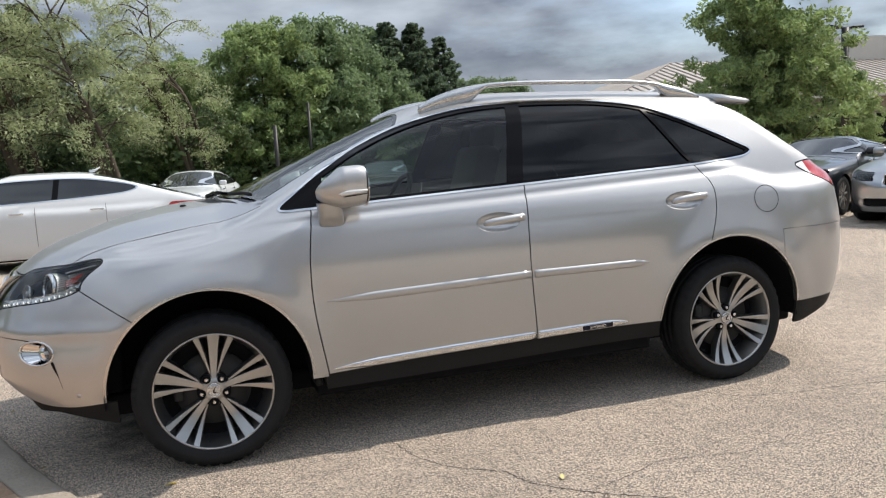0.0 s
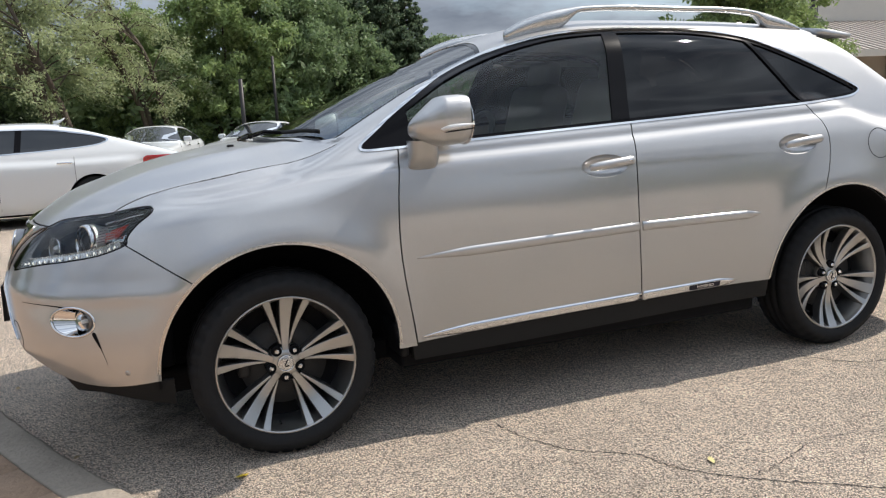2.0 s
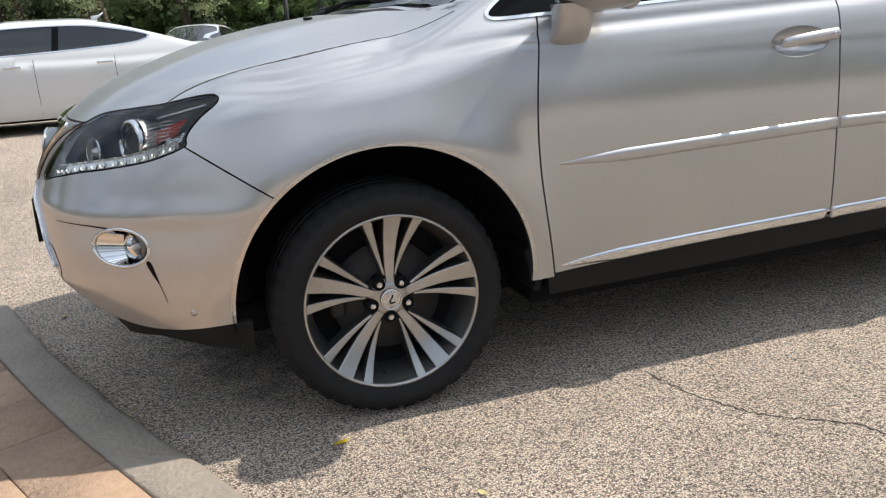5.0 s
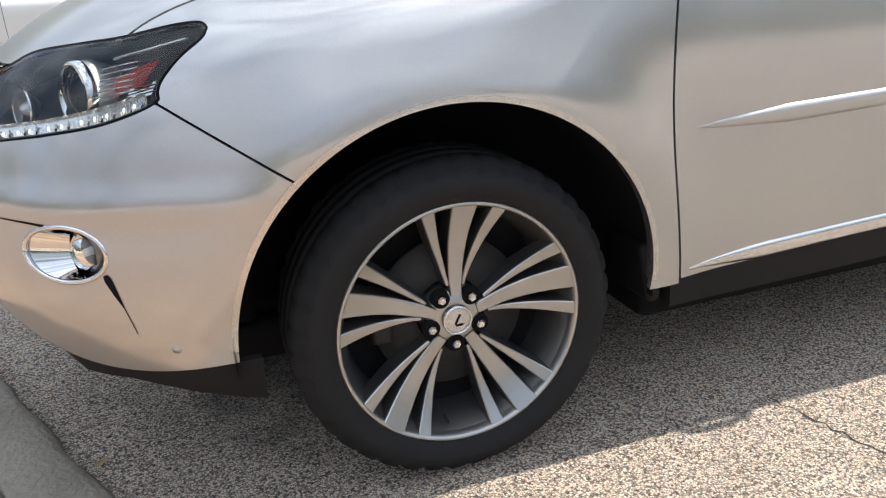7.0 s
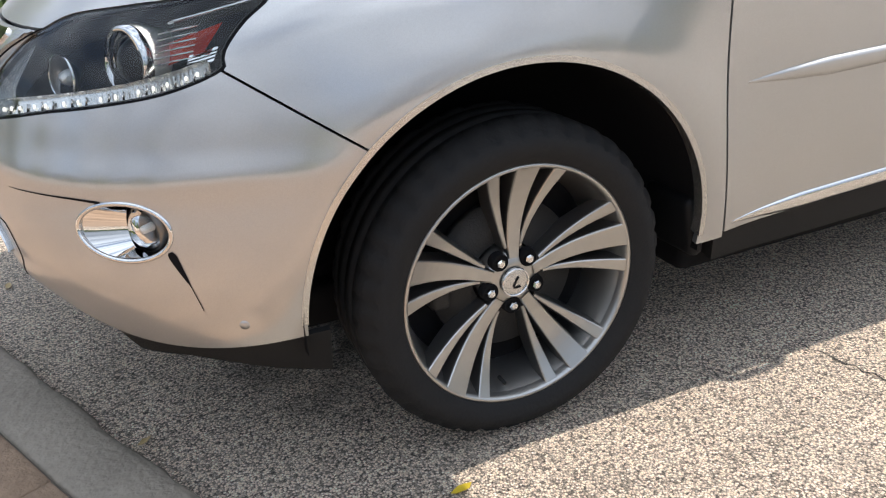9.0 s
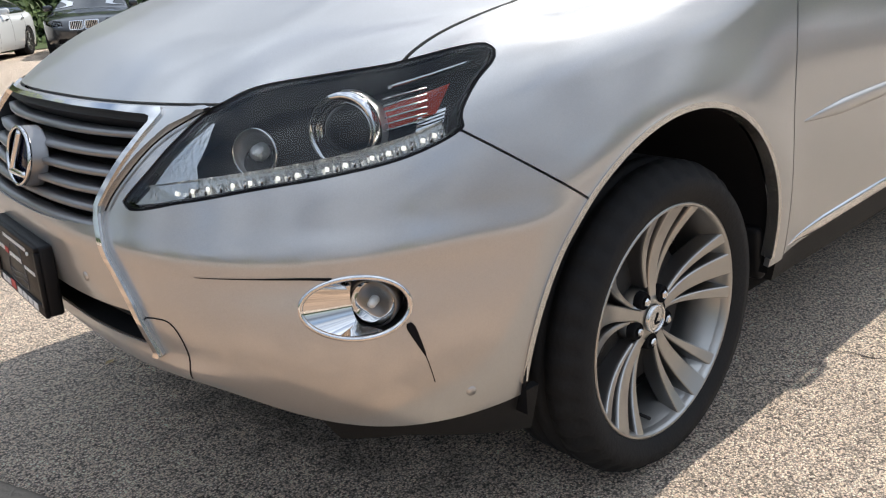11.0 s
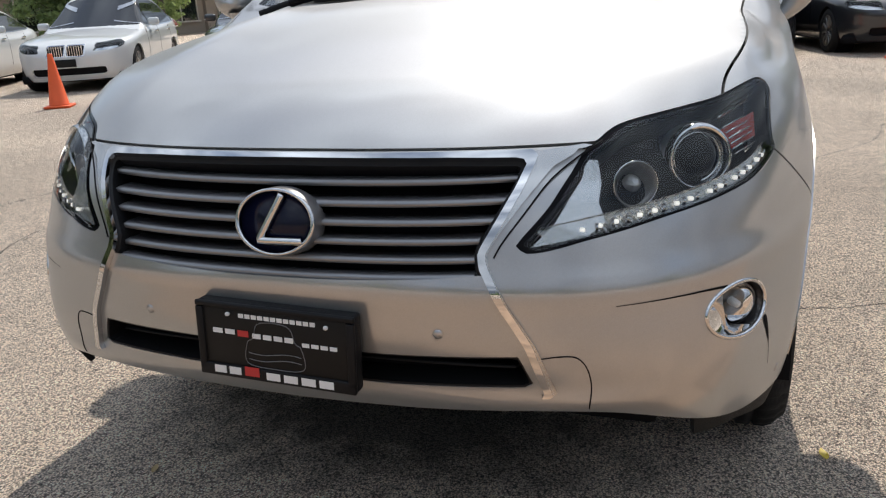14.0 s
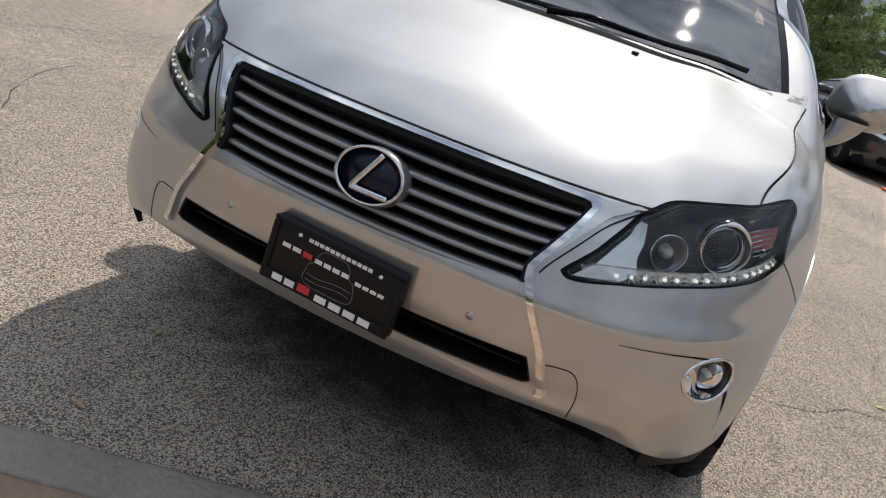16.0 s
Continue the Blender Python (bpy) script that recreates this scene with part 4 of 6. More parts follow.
for hx, hz in ((.025, .985), (1.083, 1.015)):
    cup = []
    cv, cf = [], []
    for i in range(9):
        for j in range(28):
            a = 2 * math.pi * j / 28
            r = 1 - i / 8
            px, pz = hx - .006 + .116 * r * math.cos(a), hz - .002 + .050 * r * math.sin(a) 
            dep = -.036 * (1 - r ** 2) ** .7
            cv.append(flank(px, pz, dep))
    for i in range(8):
        for j in range(28):
            k = (j + 1) % 28
            cf.append((i * 28 + j, i * 28 + k, i * 28 + 28 + k, i * 28 + 28 + j))
    both("handle_cup", (cv, [q[::-1] for q in cf]), SILVER, "recessed cup behind the handle")
    pts = smooth_line([flank(hx - .078, hz - .006, .002), flank(hx - .072, hz - .004, .018), flank(hx - .04, hz, .030), flank(hx + .03, hz + .006, .034), flank(hx + .085, hz + .010, .030), flank(hx + .114, hz + .012, .022), flank(hx + .118, hz + .012, .002)], 36)
    grip = tube(pts, [.0095 + .0040 * min(1, i / 12) for i in range(36)], 14, flat=1.35)
    both("door_handle", grip, SILVER, "silver pull handle")
    kp, kn = flank(hx + .094, hz + .011, .0405), skin_at_side(hx, hz)[1]
    if hx < .5:
        both("key_barrel", lathe([(0, 0), (.0055, 0), (.0055, -.006)], 16, "Z", Matrix.Translation(kp + kn * .004) @ kn.to_track_quat("Z", "Y").to_matrix().to_4x4()), CHROME)


def mirror_housing():
    """A rounded shell, blunt behind, on a short foot."""
    vs, fs, nu, nv = [], [], 26, 28
    for i in range(nu):
        t = i / (nu - 1)
        x = -.866 + .212 * t
        grow = min(1, (t * 1.9) ** .40) if t < .80 else 1 - .07 * ((t - .80) / .20) ** 2
        cy, cz = -1.005 + .018 * t, 1.186 + .010 * t
        ry, rz = .112 * grow, .100 * grow
        slope = .50 + .50 * min(1, t * 1.9) ** .8
        for j in range(nv):
            a = 2 * math.pi * j / nv
            c, s = math.cos(a), math.sin(a)
            e = 2 / 2.9
            vs.append((x, cy + ry * math.copysign(abs(c) ** e, c) - .012 * max(s, 0) * grow, cz + rz * math.copysign(abs(s) ** e, s) * (slope if s > 0 else .80) * (1 - .10 * c * (c < 0)) - .008 * c))
    for i in range(nu - 1):
        for j in range(nv):
            k = (j + 1) % nv
            fs.append((i * nv + j, i * nv + k, i * nv + nv + k, i * nv + nv + j))
    fs.append(tuple(range(nv))[::-1])
    return vs, fs


hv, hf = mirror_housing()
mir_parts = both("door_mirror", (hv, hf), SILVER, "silver door mirror with a turn lamp")
both("mirror_glass", lathe([(0, 0), (1, 0), (1.02, .006)], 28, "Z", Matrix.Translation((-.648, -.988, 1.198)) @ Matrix.Rotation(math.pi / 2, 4, "Y") @ Matrix.Diagonal((.086, .098, 1, 1))), CHROME, "", True, mir_parts)
sig = [(-.848 + .194 * t, -1.015 - .112 * min(1, (max(t, .02) * 1.28) ** .5) + .002, 1.168 + .020 * t) for t in np.linspace(.18, .98, 14)]
both("turn_lamp", tube(sig, [.003 + .006 * math.sin(math.pi * min(1, .15 + i / 15)) for i in range(14)], 8, flat=1.2), FROST, "slim clear turn lamp", True, mir_parts)
sig2 = [(x, y - .0015, z - .014) for x, y, z in sig]
both("turn_lamp_seam", tube(sig2, .0028, 6), DARK, "", True, mir_parts)
foot_v, foot_f = [], []
for i in range(12):
    t = i / 11
    cx, cy, cz = -.785 - .020 * t, -.945 - .020 * t + .075 * (1 - t) ** 3, 1.016 + .120 * t
    wx, wy = .058 - .004 * t, .034 + .022 * t ** 2
    for j in range(18):
        a = 2 * math.pi * j / 18
        c_, s_ = math.cos(a), math.sin(a)
        foot_v.append((cx + wx * math.copysign(abs(c_) ** .7, c_), cy + wy * math.copysign(abs(s_) ** .7, s_), cz))
for i in range(11):
    for j in range(18):
        k = (j + 1) % 18
        foot_f.append((i * 18 + j, i * 18 + k, i * 18 + 18 + k, i * 18 + 18 + j))
foot_f.append(tuple(range(18))[::-1])
both("mirror_foot", (foot_v, foot_f), SILVER, "", True, mir_parts)

# ---- roof rails ----
RAIL_TOP = spline([-.24, -.22, -.089, .061, .259, .759, 1.187, 1.298, 1.448, 1.47], [1.572, 1.584, 1.640, 1.673, 1.689, 1.686, 1.661, 1.636, 1.588, 1.578])
rv_, rf_ = [], []
for i in range(90):
    x = -.232 + 1.69 * i / 89
    low = skin_on_top(x, -.535)[0].z - .006
    top = max(float(RAIL_TOP(np.float64(x))), low + .008)
    hang = float(step(.03, .15, x) * step(1.25, 1.16, x))
    low = low + hang * max(top - .024 - low, 0)
    wide = .012 + .008 * min(1, i / 12, (89 - i) / 12)
    for dy, dz in ((-1, .0), (-1.05, .7), (-.6, 1.0), (.6, 1.0), (1.05, .7), (1, .0)):
        rv_.append((x, -.535 + dy * wide, low + (top - low) * dz))
for i in range(89):
    for k in range(6):
        j = (k + 1) % 6
        rf_.append((i * 6 + k, i * 6 + 6 + k, i * 6 + 6 + j, i * 6 + j))
rf_ += [tuple(range(6)), tuple(89 * 6 + k for k in range(6))[::-1]]
both("roof_rail", (rv_, rf_), SATIN, "satin silver roof rail standing on its two ends")
aero = [skin_on_top(x, 0)[0] + Vector((0, 0, h)) for x, h in ((1.45, 0), (1.52, .035), (1.58, .055), (1.60, .0))]
part("roof_antenna", tube(smooth_line(aero, 14), [.018 - .001 * i for i in range(14)], 10), SILVER, car)
sv, sf = [], []
for i in range(25):
    y = -.58 + 1.16 * i / 24
    bow = .10 * (abs(y) / .6) ** 2.5
    for dx, z in ((1.62, 1.628), (1.76, 1.622), (1.865, 1.606), (1.88, 1.594), (1.84, 1.580), (1.66, 1.580)):
        sv.append((dx - bow, y, z - .062 * (abs(y) / .6) ** 2))
for i in range(24):
    for k in range(6):
        j = (k + 1) % 6
        sf.append((i * 6 + k, i * 6 + j, i * 6 + 6 + j, i * 6 + 6 + k))
sf += [tuple(range(6))[::-1], tuple(24 * 6 + k for k in range(6))]
part("roof_spoiler", (sv, sf), SILVER, car, "silver roof spoiler over the tailgate")


# ---- front: slats, emblem, plate, lamps ----
def front(y, z, out=0.0):
    p, n = skin_at_front(y, z)
    return p + n * out


def across(width, z, sag, out, deep, high, n=37):
    """A horizontal slat following the nose."""
    vs, fs = [], []
    for i in range(n):
        y = -width + 2 * width * i / (n - 1)
        p = front(y, z - sag * (1 - (y / width) ** 2), out)
        for dx, dz in ((0, -.35), (-.0, .35), (deep * .3, .5), (deep, .5), (deep, -.5), (deep * .3, -.5)):
            vs.append((p.x + dx, p.y, p.z + dz * high))
    for i in range(n - 1):
        for k in range(6):
            j = (k + 1) % 6
            fs.append((i * 6 + k, i * 6 + 6 + k, i * 6 + 6 + j, i * 6 + j))
    return vs, fs


width_at = spline([.69, .712, .738, .775, .835, .873], [.365, .372, .370, .389, .422, .436])
for z in (.8525, .8185, .7860, .7540, .7230):
    part("grille_slat", across(float(width_at(np.float64(z))) - .003, z, .004, -.012, .045, .0125), SLAT, car, "grey horizontal grille slat")
part("grille_sill", across(.366, .6960, .006, -.004, .03, .012), SLAT, car)
part("intake_slat", across(.43, .513, .0, -.028, .03, .006), PLASTIC, car)
EMB = front(0, .778, .016)
lean = Matrix.Translation(EMB) @ Matrix.Rotation(radians(13), 4, "Y") @ Matrix(((0, 0, -1, 0), (-1, 0, 0, 0), (0, 1, 0, 0), (0, 0, 0, 1)))
oval = lambda r: Matrix.Diagonal((r, r * .755, 1, 1))
emblem = part("emblem", lathe([(0, -.012), (1.0, -.012), (1.0, -.03)], 64, "Z", lean @ oval(.079)), BLUE_ENAMEL, car, "oval blue emblem with a chrome ring")
part("emblem_ring", lathe([(.0768 + .0046 * math.cos(a), -.008 + .0046 * math.sin(a)) for a in np.linspace(0, 2 * math.pi, 13)], 72, "Z", lean @ Matrix.Diagonal((1, .755, 1, 1))), CHROME, emblem, "chrome ring")
part("emblem_base", lathe([(1.0, -.012), (1.045, -.020), (1.08, -.040)], 64, "Z", lean @ oval(.079)), SLAT, emblem, "grey rim round the emblem")
hook = [lean @ Vector(p) for p in smooth_line([(.016, .050, -.006), (-.006, .010, -.005), (-.027, -.028, -.005), (-.024, -.033, -.005), (.02, -.033, -.005), (.056, -.033, -.006)], 30)]
part("emblem_stroke", tube(hook, .0074, 8), CHROME, emblem, "chrome bent stroke")

# number plate holder with a dealer's insert
PL = Matrix.Translation(front(0, .568, .036)) @ Matrix.Rotation(radians(2), 4, "X") @ Matrix.Rotation(radians(2.0), 4, "Y") @ Matrix(((0, 0, -1, 0), (-1, 0, 0, 0), (0, 1, 0, 0), (0, 0, 0, 1))) @ Matrix.Diagonal((.965, .89, 1, 1))
plate = part("number_plate_holder", raw(box(.335, .166, .030, PL @ Matrix.Translation((0, 0, -.016)), .007)), PLASTIC, car, "black plate holder with a dealer insert")
part("plate_insert", raw(box(.305, .148, .006, PL @ Matrix.Translation((0, .004, -.001)), .002)), PLATE_BLACK, plate, "black dealer plate")
fr = [raw(box(w, h, .010, PL @ Matrix.Translation((x, y, .001)), .003)) for w, h, x, y in ((.335, .012, 0, .077), (.335, .028, 0, -.069), (.016, .140, -.1595, 0), (.016, .140, .1595, 0))]
part("plate_frame", joined(*fr), PLASTIC, plate, "black plate frame")
for w, x, y in ((.006, -.095, .060), (.006, .112, .056)):
    part("plate_screw", lathe([(0, .0075), (.0045, .0072), (.0045, .004)], 14, "Z", PL @ Matrix.Translation((x, y, 0))), WHITE_INK, plate)
# the insert's print: plain blocks of the letters' size and colour
for n_, w, h, x, y, mm in ((12, .165, .016, .008, .058, WHITE_INK), (2, .054, .019, -.108, .020, WHITE_INK), (1, .030, .024, -.066, .019, RED_INK), (4, .092, .019, -.002, .017, WHITE_INK), (4, .076, .015, .096, .011, WHITE_INK),
                           (2, .066, .024, -.104, -.066, WHITE_INK), (1, .040, .030, -.050, -.063, RED_INK), (4, .150, .024, .052, -.068, WHITE_INK)):
    for k in range(n_):
        px = x - w / 2 + w * (k + .5) / n_
        up_ = .0066 if y < -.06 else .003
        part("print_bar", raw(box(w / n_ * .78, h * (.68 if y < -.05 else .56), .001, PL @ Matrix.Translation((px, y, up_)))), mm, plate, "", False)
outline = smooth_line([(-.06, -.045), (-.058, .0), (-.045, .012), (-.03, .046), (.03, .046), (.045, .012), (.058, .0), (.06, -.045), (.0, -.052)], 50, True)
part("plate_drawing", tube([PL @ Vector((x, y, .0028)) for x, y in outline], .0009, 5, True), GREY_INK, plate)
for yy in (-.02, -.034):
    part("plate_drawing", tube([PL @ Vector((x, yy + .004 * math.sin(x * 50), .0028)) for x in np.linspace(-.056, .056, 14)], .0009, 5), GREY_INK, plate)
for y in (.302, -.302):
    p, n = skin_at_front(y, .594)
    q = Matrix.Translation(p) @ n.to_track_quat("Z", "Y").to_matrix().to_4x4()
    part("parking_sensor", lathe([(0, .0016), (.0085, .0014), (.0098, -.001)], 24, "Z", q), SILVER, car)
    part("sensor_ring", lathe([(.0098, .0002), (.0112, .0006), (.0122, .0002)], 24, "Z", q), SILVER, car)
p, n = skin_at_side(-1.905, .395)
both("parking_sensor", lathe([(0, .0016), (.0085, .0014), (.0098, -.001)], 24, "Z", Matrix.Translation(p) @ n.to_track_quat("Z", "Y").to_matrix().to_4x4()), SILVER)


def seam(points, r=.0016):
    return tube(points, r, 6)


for s in (-1, 1):
    fl = smooth_line([(.472, .549), (.505, .553), (.533, .550), (.550, .528), (.557, .490), (.553, .447)], 26)
    part("tow_cover_seam", seam([front(s * a, b, .0002) for a, b in fl], .0013), DARK, car)
    pts = [front(s * a, b, .0045) for a, b in smooth_line([(.553, .894), (.515, .872), (.478, .842), (.444, .797), (.411, .752), (.398, .728)], 24)]
    part("trim_edge", tube(pts, .0016, 6), DARK, car)


def lamp_inside(side):
    """Projector, reflectors and running lights, set back behind the clear lens."""
    s = 1 if side == "left" else -1
    place = lambda x, z, dep: skin_at_side(x, z)[0] - skin_at_side(x, z)[1] * dep
    flip = lambda p: Vector((p.x, p.y * s, p.z))

    def face(x, z, dep, look_at=Vector((-.86, -.47, .10))):
        d = Vector((look_at.x, look_at.y * s, look_at.z)).normalized()
        return Matrix.Translation(flip(place(x, z, dep))) @ d.to_track_quat("Z", "Y").to_matrix().to_4x4()
    q = face(-2.018, .862, .030) @ Matrix.Scale(1.12, 4)
    part("projector_ring", lathe([(.041, -.03), (.045, -.004), (.049, .004), (.054, .002), (.057, -.012)], 48, "Z", q), CHROME, car, "chrome ring of the projector lamp")
    part("projector_body", lathe([(.055, -.014), (.058, -.030), (.052, -.050), (.046, -.075)], 40, "Z", q), SILVERED, car)
    part("projector_lens", lathe([(0, .006), (.016, .003), (.029, -.006), (.037, -.018), (.038, -.03)], 40, "Z", q), LAMP_BLACK, car, "dark round projector lens")
    part("projector_trim", lathe([(.0375, -.014), (.0405, -.008), (.0425, -.014)], 40, "Z", q), CHROME, car)
    q = face(-2.130, .838, .038) @ Matrix.Scale(1.08, 4)
    part("beam_reflector", lathe([(0, -.03), (.016, -.026), (.030, -.010), (.037, .002), (.038, .000)], 32, "Z", q), RIM_DARK, car, "round main beam reflector")
    part("beam_ring", lathe([(.0365, .000), (.038, .004), (.0395, .000)], 32, "Z", q), CHROME, car)
    part("beam_bulb", lathe([(0, .006), (.008, .003), (.013, -.006), (.015, -.02)], 14, "Z", q), SILVERED, car)
    line_ = smooth_line([(-2.250, .7580), (-2.20, .773), (-2.13, .7875), (-2.04, .8025), (-1.95, .8215), (-1.885, .841)], 40)
    tray_v, tray_f = [], []
    comb = smooth_line([(-2.250, .7580), (-2.20, .773), (-2.13, .7875), (-2.04, .8025), (-1.95, .8215), (-1.885, .841)], 110)
    for i, (x, z) in enumerate(comb):
        tooth = .0035 if i % 2 else 0
        for dz, dep in ((-.0190, .003), (-.0140, .010), (.011, .012 + tooth), (.0145, .004)):
            tray_v.append(flip(place(x, z + dz, dep + (tooth if dz < -.01 and dep > .005 else 0))))
    for i in range(109):
        for k in range(3):
            tray_f.append((i * 4 + k, i * 4 + k + 1, i * 4 + k + 5, i * 4 + k + 4)[::s])
    part("running_light_tray", (tray_v, tray_f), TRAY, car, "clear ribbed tray of the running lights", False)
    for k in range(14):
        x, z = line_[5 + int(2.45 * k)]
        c = flip(place(x, z - .001, .008))
        part("running_light", raw(box(.004, .009, .0075, Matrix.Translation(c) @ Matrix.Rotation(.2, 4, "Y"), .0018)), LED, car, "lit white running light")
        c = flip(place(x + .012, z + .001, .0095))
        part("running_light_rib", raw(box(.003, .006, .014, Matrix.Translation(c) @ Matrix.Rotation(.2, 4, "Y"))), CHROME, car)
    edge_out = [flip(place(x, z, .007)) for x, z in ((-2.262, .7425), (-2.235, .779), (-2.209, .8145), (-2.180, .844), (-2.150, .8735))]
    edge_in = [flip(place(x, z, .009)) for x, z in ((-2.222, .7545), (-2.199, .776), (-2.190, .808), (-2.168, .839), (-2.142, .8725))]
    part("corner_reflector", (edge_out + edge_in, [(i, i + 1, i + 6, i + 5)[::-s] for i in range(4)]), TRAY, car, "clear wedge reflector", False)
    amber_v = [flip(place(x, z, d)) for x, z, d in ((-1.975, .858, .050), (-1.888, .870, .014), (-1.850, .912, .012), (-1.950, .900, .044))]
    part("side_marker", (amber_v, [tuple(range(4))[::s]]), MARKER, car, "red-orange side marker reflector", False)
    side_v = [flip(place(x, z, .024)) for x, z in ((-1.925, .846), (-1.880, .856), (-1.868, .880), (-1.915, .868))]
    part("turn_reflector", (side_v, [tuple(range(4))[::s]]), CHROME, car, "", False)
    for k in range(6):
        z0 = .850 + .0095 * k
        part("reflector_rib", tube([flip(place(-1.968 + .004 * k, z0, .011)), flip(place(-1.935 + .004 * k, z0 + .006, .010)), flip(place(-1.906 + .004 * k, z0 + .010, .009))], .0013, 5), TRAY, car)
    for t in (.25, .5, .75):
        a, b = Vector(side_v[0]).lerp(Vector(side_v[3]), t), Vector(side_v[1]).lerp(Vector(side_v[2]), t)
        part("reflector_rib", tube([a, b], .0012, 6), GLOSS_BLACK, car)
    brow = [flip(place(x, z, .016)) for x, z in smooth_line([(-1.93, .917), (-1.87, .930), (-1.80, .945)], 10)]
    part("lamp_brow", tube(brow, .0035, 6), CHROME, car)
    # fog lamp
    q = face(-2.046, .580, .022, Vector((-.80, -.58, 0))) @ Matrix.Scale(1.18, 4)
    part("fog_lamp_lens", lathe([(0, .012), (.020, .009), (.032, .0), (.035, -.02)], 36, "Z", q), CLEAR, car, "round clear fog lamp")
    part("fog_reflector", lathe([(0, -.02), (.018, -.014), (.031, -.002), (.036, -.004), (.037, -.03)], 36, "Z", q), RIM_DARK, car)
    part("fog_bulb", lathe([(0, .002), (.006, 0), (.007, -.02)], 12, "Z", q), WHITE_INK, car)
    cheek = [(-2.066 + .072 * math.cos(a_), .581 + .046 * math.sin(a_)) for a_ in np.linspace(1.15, 2 * math.pi - 1.15, 20)]
    inner_ = [(-2.062 + .012 * math.cos(a_), .581 + .040 * math.sin(a_)) for a_ in np.linspace(1.35, 2 * math.pi - 1.35, 20)]
    cheek_v = [flip(place(x, z, .004)) for x, z in cheek] + [flip(place(x, z, .030)) for x, z in inner_]
    part("fog_cheek", (cheek_v, [(i, i + 1, i + 21, i + 20)[::-s] for i in range(19)]), CHROME, car, "chrome cheek beside the fog lamp")


lamp_inside("left")
lamp_inside("right")


def groove(line_, widths, material=DARK):
    """A thin dark strip laid on the flank to draw a gap or crease."""
    vs, fs, n = [], [], len(line_)
    for i, (x, z) in enumerate(line_):
        t = (Vector(line_[min(i + 1, n - 1)]) - Vector(line_[max(i - 1, 0)])).normalized()
        for s in (-1, 1):
            vs.append(flank(x - t.y * s * widths[i] / 2, z + t.x * s * widths[i] / 2, .0009))
    return vs, [(2 * i, 2 * i + 2, 2 * i + 3, 2 * i + 1) for i in range(n - 1)]


both("fog_bezel", tube([flank(-2.064 + .0715 * math.cos(a), .581 + .0505 * math.sin(a), -.001) for a in np.linspace(0, 2 * math.pi, 60, endpoint=False)], .0046, 10, True, 1.0, (0, 1, 0)), CHROME, "oval chrome fog lamp bezel")
gl_ = smooth_line([(-2.000, .546), (-1.990, .515), (-1.980, .485), (-1.972, .455), (-1.966, .430)], 22)
both("bumper_slit", groove([tuple(p) for p in gl_], [.0015 + .014 * max(0, 1 - i / 11) ** .8 * min(1, .4 + i / 3) for i in range(22)]), DARK, "dark tapering slit below the fog lamp")
# line of shade along the bumper crease, painted as a dark strip
gl_ = smooth_line([(-2.235, .637), (-2.18, .6375), (-2.13, .636), (-2.09, .632)], 18)
both("bumper_crease", groove([tuple(p) for p in gl_], [.001 + .004 * i / 17 for i in range(18)]), DARK)
fc = [(1.600 + .078 * math.cos(a), .988 + .072 * math.sin(a)) for a in np.linspace(0, 2 * math.pi, 40)]
both("fuel_flap_seam", groove(fc, [.0035] * 40), DARK, "round seam of the fuel flap")

# wipers on the cowl
for pts, arm in (([(-1.30, .42), (-1.26, .05), (-1.215, -.30), (-1.13, -.60)], (-1.34, .02)), ([(-1.285, .62), (-1.25, .30), (-1.262, .10)], (-1.33, .50))):
    blade = [skin_on_top(x, y)[0] + Vector((-.006, 0, .012)) for x, y in smooth_line([(p[0] + .03, p[1]) for p in pts], 24)]
    w = part("wiper", tube(blade, .006, 6, flat=1.6), PLASTIC, car, "black wiper blade resting on the glass")
    a0 = skin_on_top(arm[0] + .05, arm[1])[0] + Vector((0, 0, .012))
    part("wiper_arm", tube([a0, a0 * .4 + blade[13] * .6 + Vector((0, 0, .012)), blade[15]], [.012, .009, .006], 8), GLOSS_BLACK, w)
washer = skin_on_top(-1.42, -.30)[0]
part("washer_jet", raw(box(.03, .02, .010, Matrix.Translation(washer + Vector((0, 0, .004))), .004)), PLASTIC, car)

# inner wheel housings and floor pan, dark
for ax in (AXLE_F, AXLE_R):
    hv_, hf_ = [], []
    for i in range(25):
        a_ = math.pi * (i / 24) * 1.06 - .03 * math.pi
        for r_, y_ in ((.448, -.915), (.452, -.60), (.12, -.58)):
            hv_.append((ax + r_ * math.cos(a_), y_, .36 + r_ * math.sin(a_)))
    for i in range(24):
        for k in range(2):
            hf_.append((i * 3 + k, i * 3 + k + 1, i * 3 + k + 4, i * 3 + k + 3))
    both("wheel_housing", (hv_, hf_), DARK)
both("mud_flap", raw(box(.040, .16, .15, Matrix.Translation((-.905, -.82, .365)) @ Matrix.Rotation(-.18, 4, "Y"), .018, 3)), PLASTIC, "black flap behind the front wheel")
# added floor box, wide and low to keep light from under the car
part("sill_pan", raw(box(1.80, 1.70, .17, Matrix.Translation((0, 0, .315)), .02)), DARK, car)
part("floor_pan", raw(box(3.9, 1.30, .10, Matrix.Translation((.05, 0, .27)), .02)), DARK, car)
part("axle_beam", raw(box(.18, 1.3, .08, Matrix.Translation((AXLE_R, 0, .28)), .02)), DARK, car)
# unseen box inside the nose, added to stop sun leaking through
part("front_bulkhead", raw(box(.24, 1.42, .42, Matrix.Translation((-1.86, 0, .55)), .02)), DARK, car)
part("engine_tray", raw(box(.52, 1.20, .09, Matrix.Translation((-1.58, 0, .32)), .03)), DARK, car)
